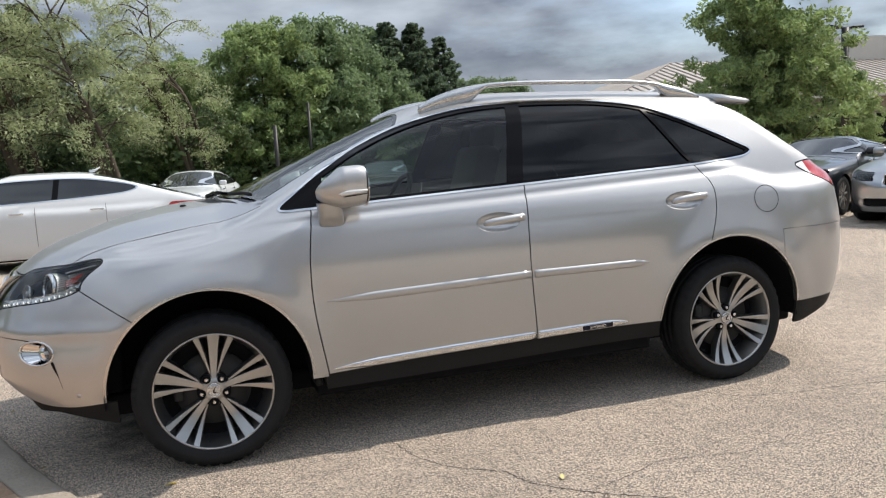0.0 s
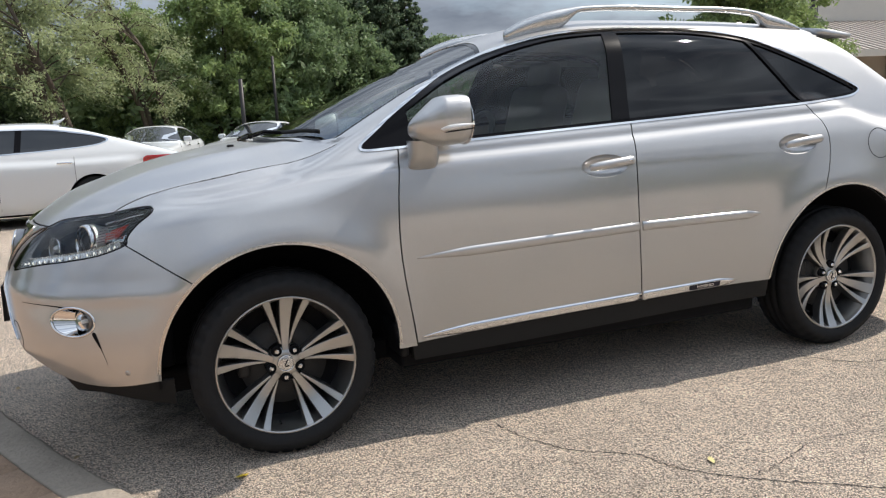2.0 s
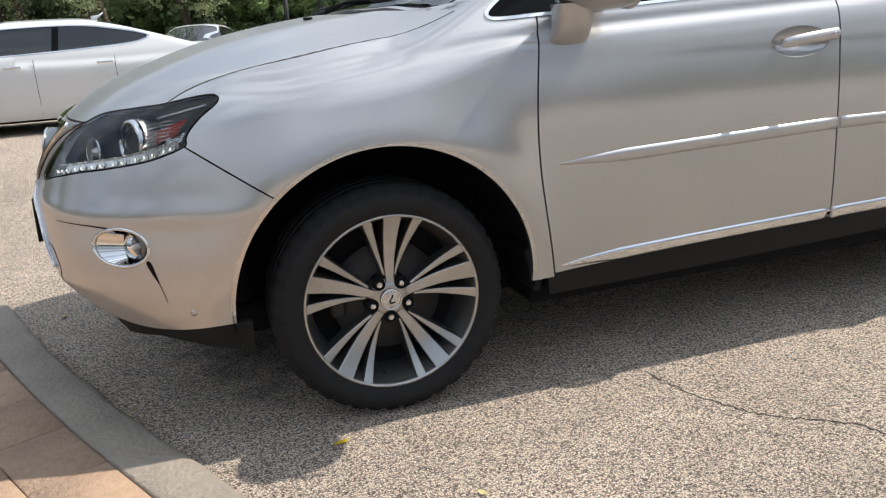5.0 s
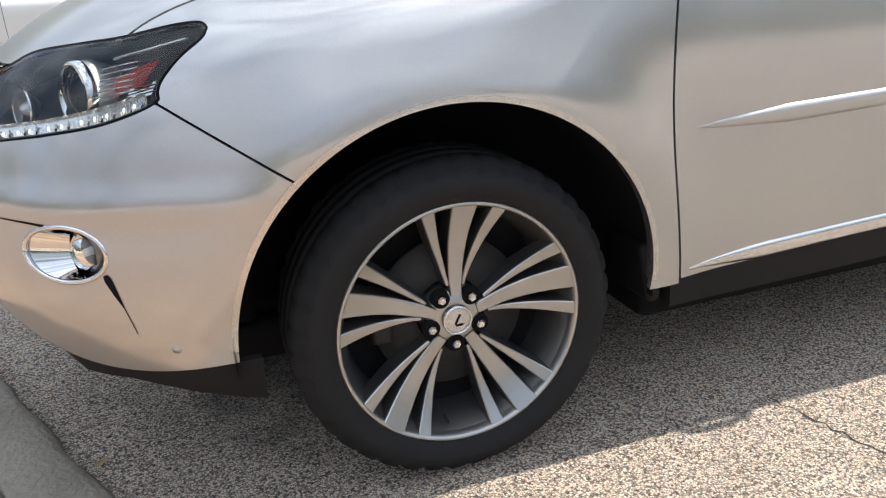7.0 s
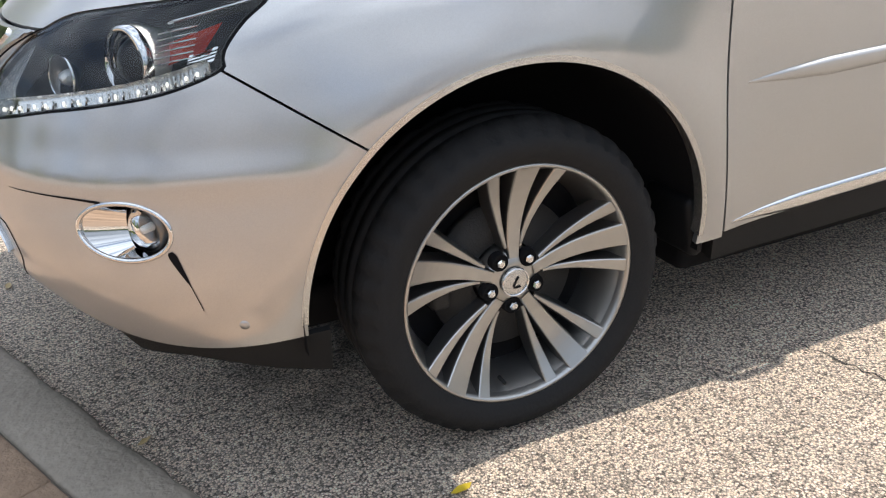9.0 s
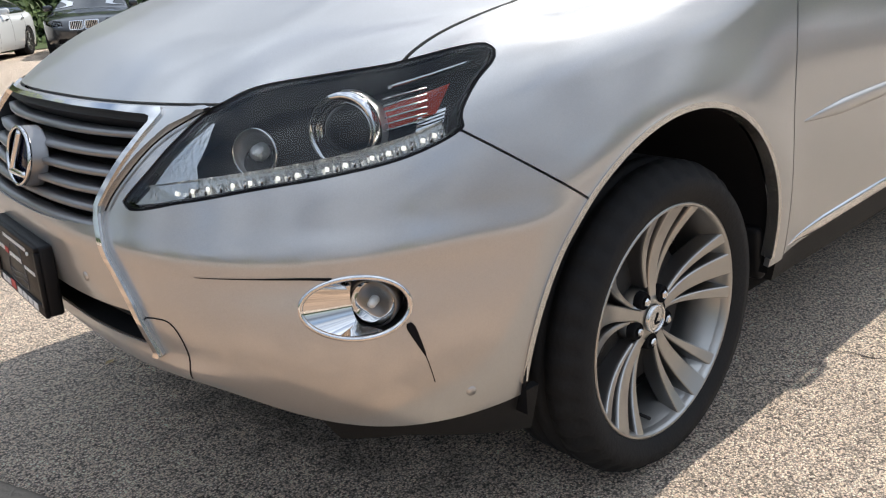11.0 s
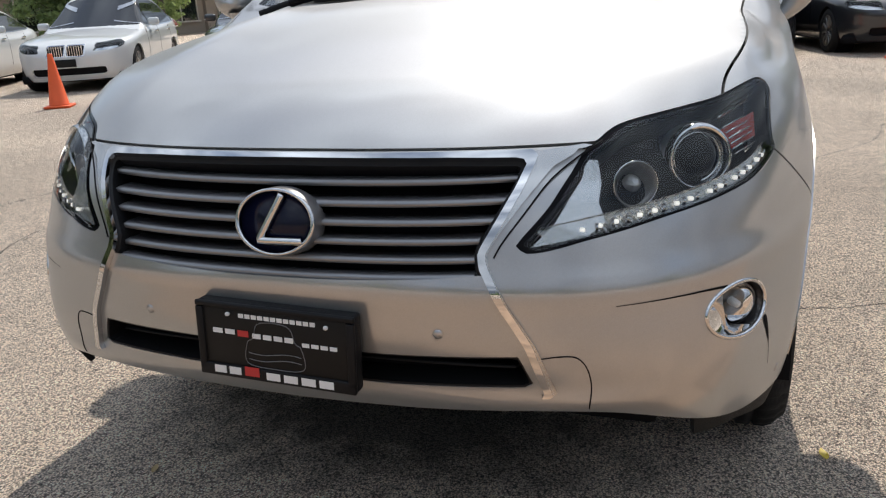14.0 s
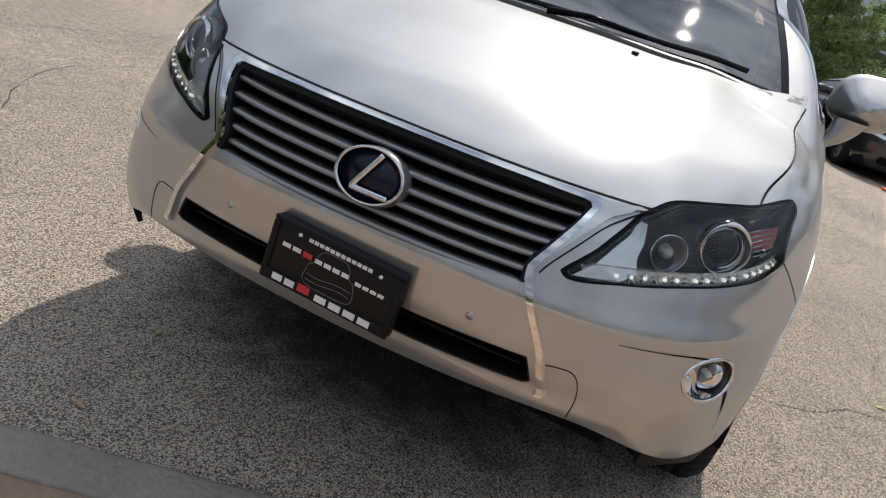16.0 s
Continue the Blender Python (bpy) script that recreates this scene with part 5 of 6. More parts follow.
part("exhaust_heat_shield", tube([(-.85, -.42, .20), (-.3, -.45, .19), (.4, -.44, .20), (1.0, -.42, .22)], .03, 8), BRAKE, car)

# cabin
for y in (-.38, .38):
    part("front_seat", raw(box(.52, .50, .18, Matrix.Translation((.05, y, .72)), .06, 3)), LEATHER, car, "beige leather front seat")
    part("seat_back", raw(box(.16, .48, .66, Matrix.Translation((.36, y, 1.05)) @ Matrix.Rotation(.28, 4, "Y"), .06, 3)), LEATHER, car)
    part("headrest", raw(box(.10, .26, .17, Matrix.Translation((.47, y, 1.42)) @ Matrix.Rotation(.2, 4, "Y"), .04, 3)), LEATHER, car)
    part("headrest", raw(box(.09, .26, .15, Matrix.Translation((1.38, y, 1.36)), .04, 3)), LEATHER, car)
part("rear_bench", raw(box(.52, 1.25, .20, Matrix.Translation((1.0, 0, .74)), .06, 3)), LEATHER, car, "beige leather rear bench")
part("bench_back", raw(box(.16, 1.25, .60, Matrix.Translation((1.30, 0, 1.05)) @ Matrix.Rotation(.25, 4, "Y"), .06, 3)), LEATHER, car)
part("dashboard", raw(box(.55, 1.44, .26, Matrix.Translation((-.75, 0, 1.00)) @ Matrix.Rotation(-.08, 4, "Y"), .08, 4)), TRIM_IN, car, "dark dashboard")
part("steering_wheel", tube([Vector((-.36 + .09 * math.sin(a), -.38 + .18 * math.cos(a), 1.06 + .165 * math.sin(a))) for a in np.linspace(0, 2 * math.pi, 40, endpoint=False)], .014, 8, True), TRIM_IN, car)
part("cabin_floor", raw(box(2.4, 1.12, .04, Matrix.Translation((.45, 0, .60)))), TRIM_IN, car)
for y in (-.86, .86):
    part("door_card", raw(box(1.6, .05, .50, Matrix.Translation((.05, y * .96, .83)), .02)), TRIM_IN, car)
part("rear_view_mirror", raw(box(.03, .22, .06, Matrix.Translation((-.42, 0, 1.42)), .015)), TRIM_IN, car)

for at, turn, rt in (((AXLE_F, -.817, .343), .06, False), ((AXLE_R, -.810, .343), .06 + math.pi / 5, False), ((AXLE_F, .817, .343), .3, True), ((AXLE_R, .810, .343), .8, True)):
    wheel(car, at, turn, rt, not rt)


# ---- other parked cars ----
FAR_WHEEL = {k: mesh_of("far_" + k, d, m) for k, d, m in (
    ("tyre", flipped(lathe([(.235, -.10), (.30, -.112), (.325, -.09), (.33, 0), (.325, .09), (.235, .10)], 40, "Y")), RUBBER),
    ("rim", flipped(lathe([(.0, -.075), (.05, -.075), (.06, -.06), (.20, -.07), (.225, -.10), (.238, -.10)], 40, "Y")), RIM_DARK),
    ("spoke", flipped(raw(box(.034, .018, .16, Matrix.Translation((0, -.086, .135)), .005))), RIM))}


def parked(name, label, paint, m, L=4.85, W=1.86, H=1.46, deck=1.02, tail_at=.30, wind=(-.16, .05), back=(.22, .38), face="kidney", glass=None, post_at=None, away=False):
    """A saloon: nose towards its own -x. deck: boot height; wind, back: where both screens begin and end, as shares of the length."""
    h = L / 2
    hw = spline([.1, .28, .5, .75, .9, 1.05], [.43 * W, .478 * W, .496 * W, .497 * W, .485 * W, .455 * W])
    hood = spline([-h - .1, -h + .15, -h + .6, wind[0] * L, L], [.55, .73, .86, .97, .97])
    nose = spline([.1, .3, .5, .7, .9], [-h + .16, -h + .03, -h, -h + .04, -h + .25])
    boot = spline([0, tail_at * L, h - .1, h + .2], [.98, deck, deck - .03, deck - .2])
    gl = spline([.8, .95, 1.15, H - .12, H + .1], [.47 * W, .458 * W, .40 * W, .34 * W, .27 * W])

    def body_of(x, y, z):
        ay = np.abs(y)
        w = hw(z)
        u = np.maximum(-h + 1.1 - x, 0) / (-h + 1.1 - nose(z))
        v = np.maximum(x - h + .9, 0) / (.9 - .25 * np.maximum(z - .75, 0) - .3 * np.maximum(.35 - z, 0))
        r = (u ** 2.6 + v ** 3 + (ay / w) ** 3) ** (1 / 3)
        low = smax((r - 1) * w, z - np.where(x < 0, hood(np.minimum(x, 0)), boot(np.maximum(x, 0))) + .05 * (ay / .8) ** 2.4, .09)
        front_ = (z - (.96 + (x - wind[0] * L - .12 * (ay / .7) ** 2) * (H - .99) / ((wind[1] - wind[0]) * L))) * .85
        rear_ = (z - (H - .02 - (x - back[0] * L) * (H - deck) / ((back[1] - back[0]) * L)) + .0) * .85
        top = z - H + .05 * (ay / .6) ** 2.3 + .05 * ((x - .04 * L) / (.2 * L)) ** 2 * .5
        up = smax(smax(smax(ay - gl(z), top, .10), smax(front_, rear_, .05), .08), .85 - z, .02)
        return smin(low, up, .03)
    fa, fb, mid = np.linspace(0, np.pi / 2, 44)[:-1], np.linspace(0, np.pi / 2, 30)[1:], np.linspace(-h + 1.1, h - .9, 110)
    g = ray_grid(body_of, np.r_[np.full(43, -h + 1.1), mid, np.full(29, h - .9)], np.r_[-np.cos(fa), np.zeros(110), np.sin(fb)], np.r_[-np.sin(fa), -np.ones(110), -np.cos(fb)],
                 np.radians(np.linspace(-50, 90, 84)), .62, 1.9)
    s = Shell(g, slopes(body_of, g))
    x, z, a = s.x, s.z, s.a
    c = thing(name, label, "car", m)
    af, ar = -h + .93, h - 1.08
    arches = [.36 - np.hypot(x - af, np.maximum(z - .33, 0)), .36 - np.hypot(x - ar, np.maximum(z - .33, 0))]
    side_g = smooth_line(glass or [(wind[0] * L + .28, 1.0), (wind[1] * L - .05, H - .13), (.10 * L, H - .10), (back[0] * L - .02, H - .15), (back[1] * L - .30, deck + .07), (back[1] * L - .42, 1.0)], 90, True)
    dl = np.where(a > .35, poly_field(x, z, side_g), 1.0)
    ws = np.maximum(np.maximum(a - gl(z) + .055, x - wind[1] * L - .02 + .10 * (a / .6) ** 2), (wind[0] * L + .05 + .12 * (a / .7) ** 2) - x)
    ws = np.where(z < .985, 1.0, ws)
    rw = np.maximum(np.maximum(a - gl(z) + .05, back[0] * L + .06 - x), x - back[1] * L + .10)
    rw = np.where(z < deck + .03, 1.0, rw)
    hl = poly_field(x, z, smooth_line([(-h + .06, .64), (-h + .09, .72), (-h + .30, .77), (-h + .50, .79), (-h + .42, .70), (-h + .22, .65)], 50, True))
    hl = np.where((x < -h + .9) & (a > .42), hl, 1.0)
    tl = np.where((x > h - .75) & (a > .38), np.maximum(np.abs(z - (deck - .16)) - .07, h - .42 - x), 1.0)
    if face == "kidney":
        gr = np.maximum(np.abs(a - .155) - .135, np.abs(z - .655) - .085)
    else:
        gr = np.maximum(a - .38, np.abs(z - .62) - .13)
    gr = np.where(x < -h + .5, gr, 1.0)
    low_in = np.where(x < -h + .5, np.maximum(a - .58, np.abs(z - .33) - .06), 1.0)
    s.panel("body", [*arches, .19 - z, -dl, -ws, -rw, -hl, -tl, -gr, -low_in], paint, c, "", 0, .02, "both")
    s.panel("side_window", [dl], DARK_GLASS, c, "", -.006, 0, "pair")
    s.panel("window_trim", [dl - .009, -dl - .008], CHROME if paint is not BLACK_PAINT else GLOSS_BLACK, c, "", .003, 0, "pair")
    mid_post = (.06 - .03 * L if post_at is None else post_at) + .10 * (z - 1.0)
    s.panel("centre_pillar", [dl + .01, mid_post - x, x - mid_post - .08], GLOSS_BLACK, c, "", -.003, 0, "pair")
    s.panel("windshield", [ws], DARK_GLASS, c, "", -.005, 0, "both")
    s.panel("rear_window", [rw], DARK_GLASS, c, "", -.005, 0, "both")
    s.panel("head_lamp", [hl], CLEAR, c, "", 0, 0, "pair")
    s.panel("lamp_bowl", [hl], CHROME, c, "", -.03, 0, "pair")
    s.panel("tail_lamp", [tl], RED_LENS, c, "", 0, 0, "pair")
    s.panel("grille_back", [gr], DARK, c, "", -.03, 0, "both")
    s.panel("grille_ring", [gr - .010, -gr - .006], CHROME, c, "", .004, .02, "both")
    s.panel("lower_intake", [low_in], DARK, c, "", -.03, 0, "both")
    bars = []
    nx = lambda y, zz: -h + .015 + .16 * (abs(y) / .6) ** 2.6 + (.05 if zz > .7 else 0)
    if face == "kidney":
        for sy in (-1, 1):
            for k in range(7):
                y = sy * (.045 + .037 * k)
                bars.append(raw(box(.02, .009, .16, Matrix.Translation((nx(y, .65), y, .655)))))
    else:
        for k in range(5):
            bars.append(raw(box(.02, .72, .014, Matrix.Translation((-h + .03, 0, .52 + .05 * k)))))
    part("grille_bars", joined(*bars), CHROME if face != "dark" else GLOSS_BLACK, c, smooth=False)
    part("number_plate", raw(box(.015, .32, .12, Matrix.Translation((-h - .012 if not away else h + .01, 0, .47 if not away else .62)), .003)), PLATE_BLACK, c, "dark plate with no writing")
    part("underbody", raw(box(L - .6, W - .25, .12, Matrix.Translation((0, 0, .22)))), DARK, c)
    for sx in (af, ar):
        for sy in (-1, 1):
            w = new("wheel")
            w.parent = c
            at_ = Matrix.Translation((sx, sy * (W / 2 - .135), .33)) @ (Matrix.Rotation(math.pi, 4, "Z") if sy > 0 else Matrix.Identity(4))
            w.matrix_local = at_
            shared("tyre", FAR_WHEEL["tyre"], w, Matrix.Identity(4))
            shared("rim", FAR_WHEEL["rim"], w, Matrix.Identity(4))
            for k in range(10):
                shared("spoke", FAR_WHEEL["spoke"], w, Matrix.Rotation(2 * math.pi * (k + .2) / 10, 4, "Y"))
            part("wheel_housing", lathe([(.37, -.02), (.37, .22), (.05, .24)], 30, "Y", at_), DARK, c)
    for sy in (-1, 1):
        mm = Matrix.Translation((wind[0] * L + .52, sy * (W / 2 + .03), 1.03))
        part("door_mirror", raw(box(.11, .20, .13, mm, .04, 3)), paint, c)
        for q in (-.02, .20):
            part("door_handle", raw(box(.20, .02, .028, Matrix.Translation((q * L + .05, sy * (W * .497 + .006), .86)), .008)), CHROME if paint is not BLACK_PAINT else paint, c)
        for q in (-.155, .04, .235):
            part("door_seam", tube([(q * L + .012 * sy * 0, sy * (float(hw(np.float64(zz))) + .0005), zz) for zz in (.26, .4, .55, .7, .84, .94)], .0035, 5), DARK, c)
    return c


def facing(x, y, deg):
    """A spot on the ground with the nose turned deg anticlockwise from -x."""
    return Matrix.Translation((x, y, 0)) @ Matrix.Rotation(radians(deg), 4, "Z")


FASTBACK = parked("saloon_car", "white four-door fastback saloon parked across the lot", WHITE_PAINT, facing(-3.70, 9.3, 0), 4.97, 1.91, 1.45, .99, .40, (-.24, -.06), (.19, .485),
       glass=[(-1.25, 1.0), (-.85, 1.2), (-.45, 1.31), (.2, 1.345), (.8, 1.33), (1.3, 1.255), (1.60, 1.175), (1.58, 1.125), (1.3, 1.07), (.4, 1.02), (-.6, .99)], post_at=.42)
parked("saloon_car", "white saloon facing out of a row, cone before it", WHITE_PAINT, facing(7.9, 12.9, 28), 4.9, 1.86, 1.46)
parked("hatchback_car", "white tall hatchback with a chrome kidney grille, facing out", WHITE_PAINT, facing(9.0, 10.3, 26), 5.0, 1.90, 1.56, 1.12, .38, (-.17, .03), (.24, .44))
parked("coupe_car", "dark blue-black coupe parked nose out", NAVY_PAINT, facing(9.8, 7.3, 28), 4.75, 1.90, 1.33, .98, .34, (-.12, .08), (.16, .40), face="slat")
parked("saloon_car", "silver-grey saloon parked nose out", GREY_PAINT, facing(10.3, 5.0, 26), 4.8, 1.85, 1.45)
parked("saloon_car", "black saloon with a wide slatted chrome grille", BLACK_PAINT, facing(11.9, -.75, 4), 5.0, 1.90, 1.48, face="slat")
parked("coupe_car", "black coupe with twin chrome kidney grilles, nose out", BLACK_PAINT, facing(12.1, -2.85, 12), 4.9, 1.89, 1.38, 1.0, .34, (-.13, .07), (.18, .40))
parked("convertible_car", "white convertible with red tail lamps, parked tail out", WHITE_PAINT, facing(11.6, -6.1, 188), 4.7, 1.82, 1.38, 1.0, .33, (-.14, .04), (.16, .36), away=True)
parked("saloon_car", "black saloon with a wide slatted grille behind a cone", BLACK_PAINT, facing(5.7, 13.5, 28), 4.95, 1.89, 1.44, face="slat")
part("roof_antenna", tube([(.9, 0, 1.43), (1.0, 0, 1.455), (1.06, 0, 1.50)], [.03, .018, .006], 8), WHITE_PAINT, FASTBACK)
far = None
for k, (x, y, p, lab) in enumerate(((1.6, 17.4, WHITE_PAINT, "white car in the far row, seen behind others"), (4.3, 17.0, NAVY_PAINT, "dark car in the far row"), (-1.2, 16.6, WHITE_PAINT, "white car in the far row"),
                                    (-4.2, 17.6, GREY_PAINT, "grey car in the far row"), (7.2, 17.8, WHITE_PAINT, "white car in the far row by the trees"), (-7.4, 17.4, NAVY_PAINT, "dark car in the far row"))):
    at = facing(x, y + 1.5, 58 + 7 * k)
    if far is None:
        far = parked("saloon_car", lab, p, at, 4.7, 1.84, 1.40, 1.0)
        continue
    c = copy_thing(far, at)
    tagged(c, lab)
    for o in c.children_recursive:
        if o.data and o.data.materials and o.data.materials[0] is WHITE_PAINT:
            o.material_slots[0].link = "OBJECT"
            o.material_slots[0].material = p


# ---- cones ----
def cone(x, y, turn=0.0):
    c = thing("traffic_cone", "orange vinyl traffic cone on a square foot", "traffic cone", Matrix.Translation((x, y, 0)) @ Matrix.Rotation(turn, 4, "Z"), "cones along the parked row")
    part("body", flipped(lathe([(.020, .72), (.027, .72), (.032, .70), (.128, .05), (.142, .035), (.128, .03)], 32)), ORANGE, c)
    part("foot", raw(box(.34, .34, .035, Matrix.Translation((0, 0, .0185)), .012)), ORANGE, c, "square orange foot")
    return c


for x, y, q in ((2.70, 11.45, .4), (3.80, 9.70, .2), (5.05, 7.80, .5), (8.60, -.80, .1), (9.0, -3.1, .3)):
    cone(x, y, q)


# ---- building with a ribbed metal roof ----
bld = thing("showroom_building", "low tan block building under a ribbed metal roof", "building", Matrix.Translation((37, 34, 0)) @ Matrix.Rotation(radians(-6), 4, "Z"))
part("wall", raw(box(36, 14, 3.5, Matrix.Translation((0, 0, 1.75)))), BRICK_TAN, bld, "tan block wall", False)
for x in range(9):
    part("pilaster", raw(box(.6, .25, 3.5, Matrix.Translation((-17.6 + 4.4 * x, -7.1, 1.75)), .02)), BRICK_TAN, bld, smooth=False)
for x in range(8):
    w = part("window", raw(box(2.6, .08, 1.7, Matrix.Translation((-15.4 + 4.4 * x, -7.02, 1.55)))), DARK_GLASS, bld, "dark shop window", False)
    for dx in (-1.3, 0, 1.3):
        part("window_frame", raw(box(.07, .12, 1.8, Matrix.Translation((-15.4 + 4.4 * x + dx, -7.05, 1.55)))), FASCIA, w, smooth=False)
    part("window_sill", raw(box(2.8, .2, .08, Matrix.Translation((-15.4 + 4.4 * x, -7.1, .66)))), FASCIA, w, smooth=False)
rv = [(-19, -8.6, 3.45), (19, -8.6, 3.45), (19, 8.6, 3.45), (-19, 8.6, 3.45), (-11, 0, 6.1), (14, 0, 6.1)]
part("roof", ([(x, y, z) for x, y, z in rv], [(0, 1, 5, 4), (1, 2, 5), (2, 3, 4, 5), (3, 0, 4), (3, 2, 1, 0)]), ROOF_METAL, bld, "tan ribbed metal roof", False)
ribs = []
for k in range(76):
    x = -18.8 + .5 * k
    t = 1.0
    top = Vector((min(max(x, -11), 14), 0, 6.13))
    if x < -11:
        f = (x + 19) / 8
        top = Vector((x, -8.6 + 8.6 * f, 3.48 + 2.65 * f))
    if x > 14:
        f = (19 - x) / 5
        top = Vector((x, -8.6 + 8.6 * f, 3.48 + 2.65 * f))
    ribs.append(tube([(x, -8.62, 3.48), top], .035, 4))
for k in range(33):
    y = -8.3 + .52 * k
    f = 1 - abs(y) / 8.6
    ribs.append(tube([(-19.02, y, 3.48), (-19 + 8 * f, y, 3.48 + 2.65 * f)], .035, 4))
for rib in ribs:
    part("roof_rib", rib, ROOF_METAL, bld, smooth=False)
part("fascia", joined(raw(box(38.1, .12, .34, Matrix.Translation((0, -8.62, 3.38)))), raw(box(.12, 17.2, .34, Matrix.Translation((-19.02, 0, 3.38))))), FASCIA, bld, smooth=False)
part("wing_wall", raw(box(10.5, 1.6, 3.2, Matrix.Rotation(radians(6), 4, "Z") @ Matrix.Translation((-22.2, -8.2, 1.6)))), BRICK_TAN, bld, "lower tan block wall", False)
part("wing_coping", raw(box(10.7, 1.8, .12, Matrix.Rotation(radians(6), 4, "Z") @ Matrix.Translation((-22.2, -8.2, 3.25)))), FASCIA, bld, smooth=False)
part("roof_screen", raw(box(24, 5, 2.2, Matrix.Translation((10, 1.5, 6.1)))), FASCIA, bld, "pale roof screen box", False)

# ---- lamp posts ----
def post(x, y, h, head=True, r=.07):
    p = thing("street_lamp", "dark steel car park lamp post", "lamp post", Matrix.Translation((x, y, 0)))
    part("pole", tube([(0, 0, 0), (0, 0, h)], [r * 1.1, r], 12), STEEL, p)
    part("base", flipped(lathe([(.0, .5), (.22, .5), (.25, .46), (.25, 0)], 20)), CONCRETE, p)
    if head:
        part("lamp_arm", raw(box(.9, .08, .06, Matrix.Translation((0, 0, h)), .01)), STEEL, p)
        for s in (-1, 1):
            part("lamp_head", raw(box(.55, .30, .10, Matrix.Translation((s * .55, 0, h + .03)) @ Matrix.Rotation(s * -.08, 4, "Y"), .02)), STEEL, p)
    return p


post(24.2, 20.8, 5.6, True, .15)
post(3.1, 24.0, 3.6, False, .05)
post(1.35, 19.5, 2.6, False, .06)


# ---- trees ----
def leaf_mat(name, color, vary=.4):
    m = mat(name, color, .6, vary=vary, scale=.7, island=True)
    b = m.node_tree.nodes["Principled BSDF"]
    b.inputs["Subsurface Weight"].default_value = 0
    b.inputs["Transmission Weight"].default_value = 0
    n, l = m.node_tree.nodes, m.node_tree.links
    t, mx = n.new("ShaderNodeBsdfTranslucent"), n.new("ShaderNodeMixShader")
    src = b.inputs["Base Color"].links[0].from_socket
    l.new(src, t.inputs["Color"])
    mx.inputs[0].default_value = .45
    l.new(b.outputs[0], mx.inputs[1]), l.new(t.outputs[0], mx.inputs[2]), l.new(mx.outputs[0], n["Material Output"].inputs["Surface"])
    return m


LEAF_A = leaf_mat("leaf_green", (.25, .33, .13))
LEAF_B = leaf_mat("leaf_light_green", (.38, .43, .23), .3)
LEAF_C = leaf_mat("leaf_dark_green", (.18, .25, .12))
NEEDLE = leaf_mat("needle_green", (.11, .155, .09))


def leaves(centres, per, spread, size, rnd, droop=0.0, flat=.7):
    """Many small bent leaf clumps round each centre."""
    n = len(centres) * per
    c = np.repeat(np.array(centres), per, 0)
    spread = np.repeat(np.broadcast_to(np.array(spread, float), (len(centres),)), per)[:, None]
    o = rnd.normal(0, 1, (n, 3))
    o /= np.linalg.norm(o, axis=1)[:, None]
    o *= (rnd.random((n, 1)) ** .45) * spread * np.array([1, 1, flat])
    p = c + o
    p[:, 2] -= droop * rnd.random(n) * spread[:, 0]
    a = rnd.normal(0, 1, (n, 3))
    a /= np.linalg.norm(a, axis=1)[:, None]
    b = np.cross(a, rnd.normal(0, 1, (n, 3)))
    b /= np.linalg.norm(b, axis=1)[:, None]
    s = size * (.6 + .8 * rnd.random((n, 1)))
    v = np.stack([p - a * s, p + b * s * .42, p + a * s, p - b * s * .42], 1).reshape(-1, 3)
    f = np.arange(n * 4).reshape(-1, 4)
    return v, f


def tree(name, label, height, radius, seed, leaf, lean=0.0, clear=.28, clumps=60, per=150, size=.13, spread=.75, droop=0.2, conifer=False):
    rnd, pr = np.random.default_rng(seed), random.Random(seed)
    t = thing(name, label, "tree")
    trunk = smooth_line([(0, 0, 0), (lean * .15 * height, .05, .3 * height), (lean * .4 * height, pr.uniform(-.2, .2), .62 * height), (lean * .6 * height, 0, .95 * height)], 24)
    part("trunk", tube(trunk, [max(.016 * height * (1 - i / 26) ** 1.2, .015) for i in range(24)], 10), BARK, t)
    centres, limbs, wides = [], [], []
    for k in range(clumps):
        u = clear + (1 - clear) * (k + pr.random()) / clumps
        lv = min(u * 22.5, 22.0)
        base = trunk[int(lv)] * (1 - lv % 1) + trunk[int(lv) + 1] * (lv % 1)
        a = pr.uniform(0, 2 * math.pi)
        if conifer:
            r = radius * (1.02 - u) * pr.uniform(.55, 1.1)
            tip = base + np.array([r * math.cos(a), r * math.sin(a), -.12 * r + .1])
        else:
            r = radius * pr.uniform(.25, 1.0) * math.sin(math.pi * min(.97, .18 + .80 * u)) ** .7
            tip = base + np.array([r * math.cos(a), r * math.sin(a), pr.uniform(-.04, .20) * height * (1.1 - u)])
        centres.append(tip)
        wides.append(spread * (1.25 - 1.05 * u) if conifer else spread)
        if r > .4 * radius and len(limbs) < 14:
            s = trunk[min(max(int(u * 22) - 4, 2), 22)]
            mid = (s + tip) / 2 + np.array([0, 0, -.05 * r])
            limbs.append(tube(smooth_line([s, mid, tip], 9), [max(.0055 * height * (1 - i / 9.5), .006) for i in range(9)], 6))
    part("limb_fork", joined(*limbs), BARK, t)
    # each clump breaks into smaller tufts with gaps between them
    tufts, tuft_wides = [], []
    for c, w in zip(centres, wides):
        for _ in range(4):
            o = rnd.normal(0, 1, 3) * np.array([1, 1, .6]) * w * .62
            tufts.append(c + o)
            tuft_wides.append(w * rnd.uniform(.38, .68))
    v, f = leaves(tufts, per // 4, tuft_wides, size, rnd, droop, .55 if conifer else .75)
    me = bpy.data.meshes.new("crown")
    me.from_pydata(v, [], f.tolist())
    me.materials.append(leaf)
    for p in me.polygons:
        p.use_smooth = False
    ob = new("crown", me)
    ob.parent = t
    return t


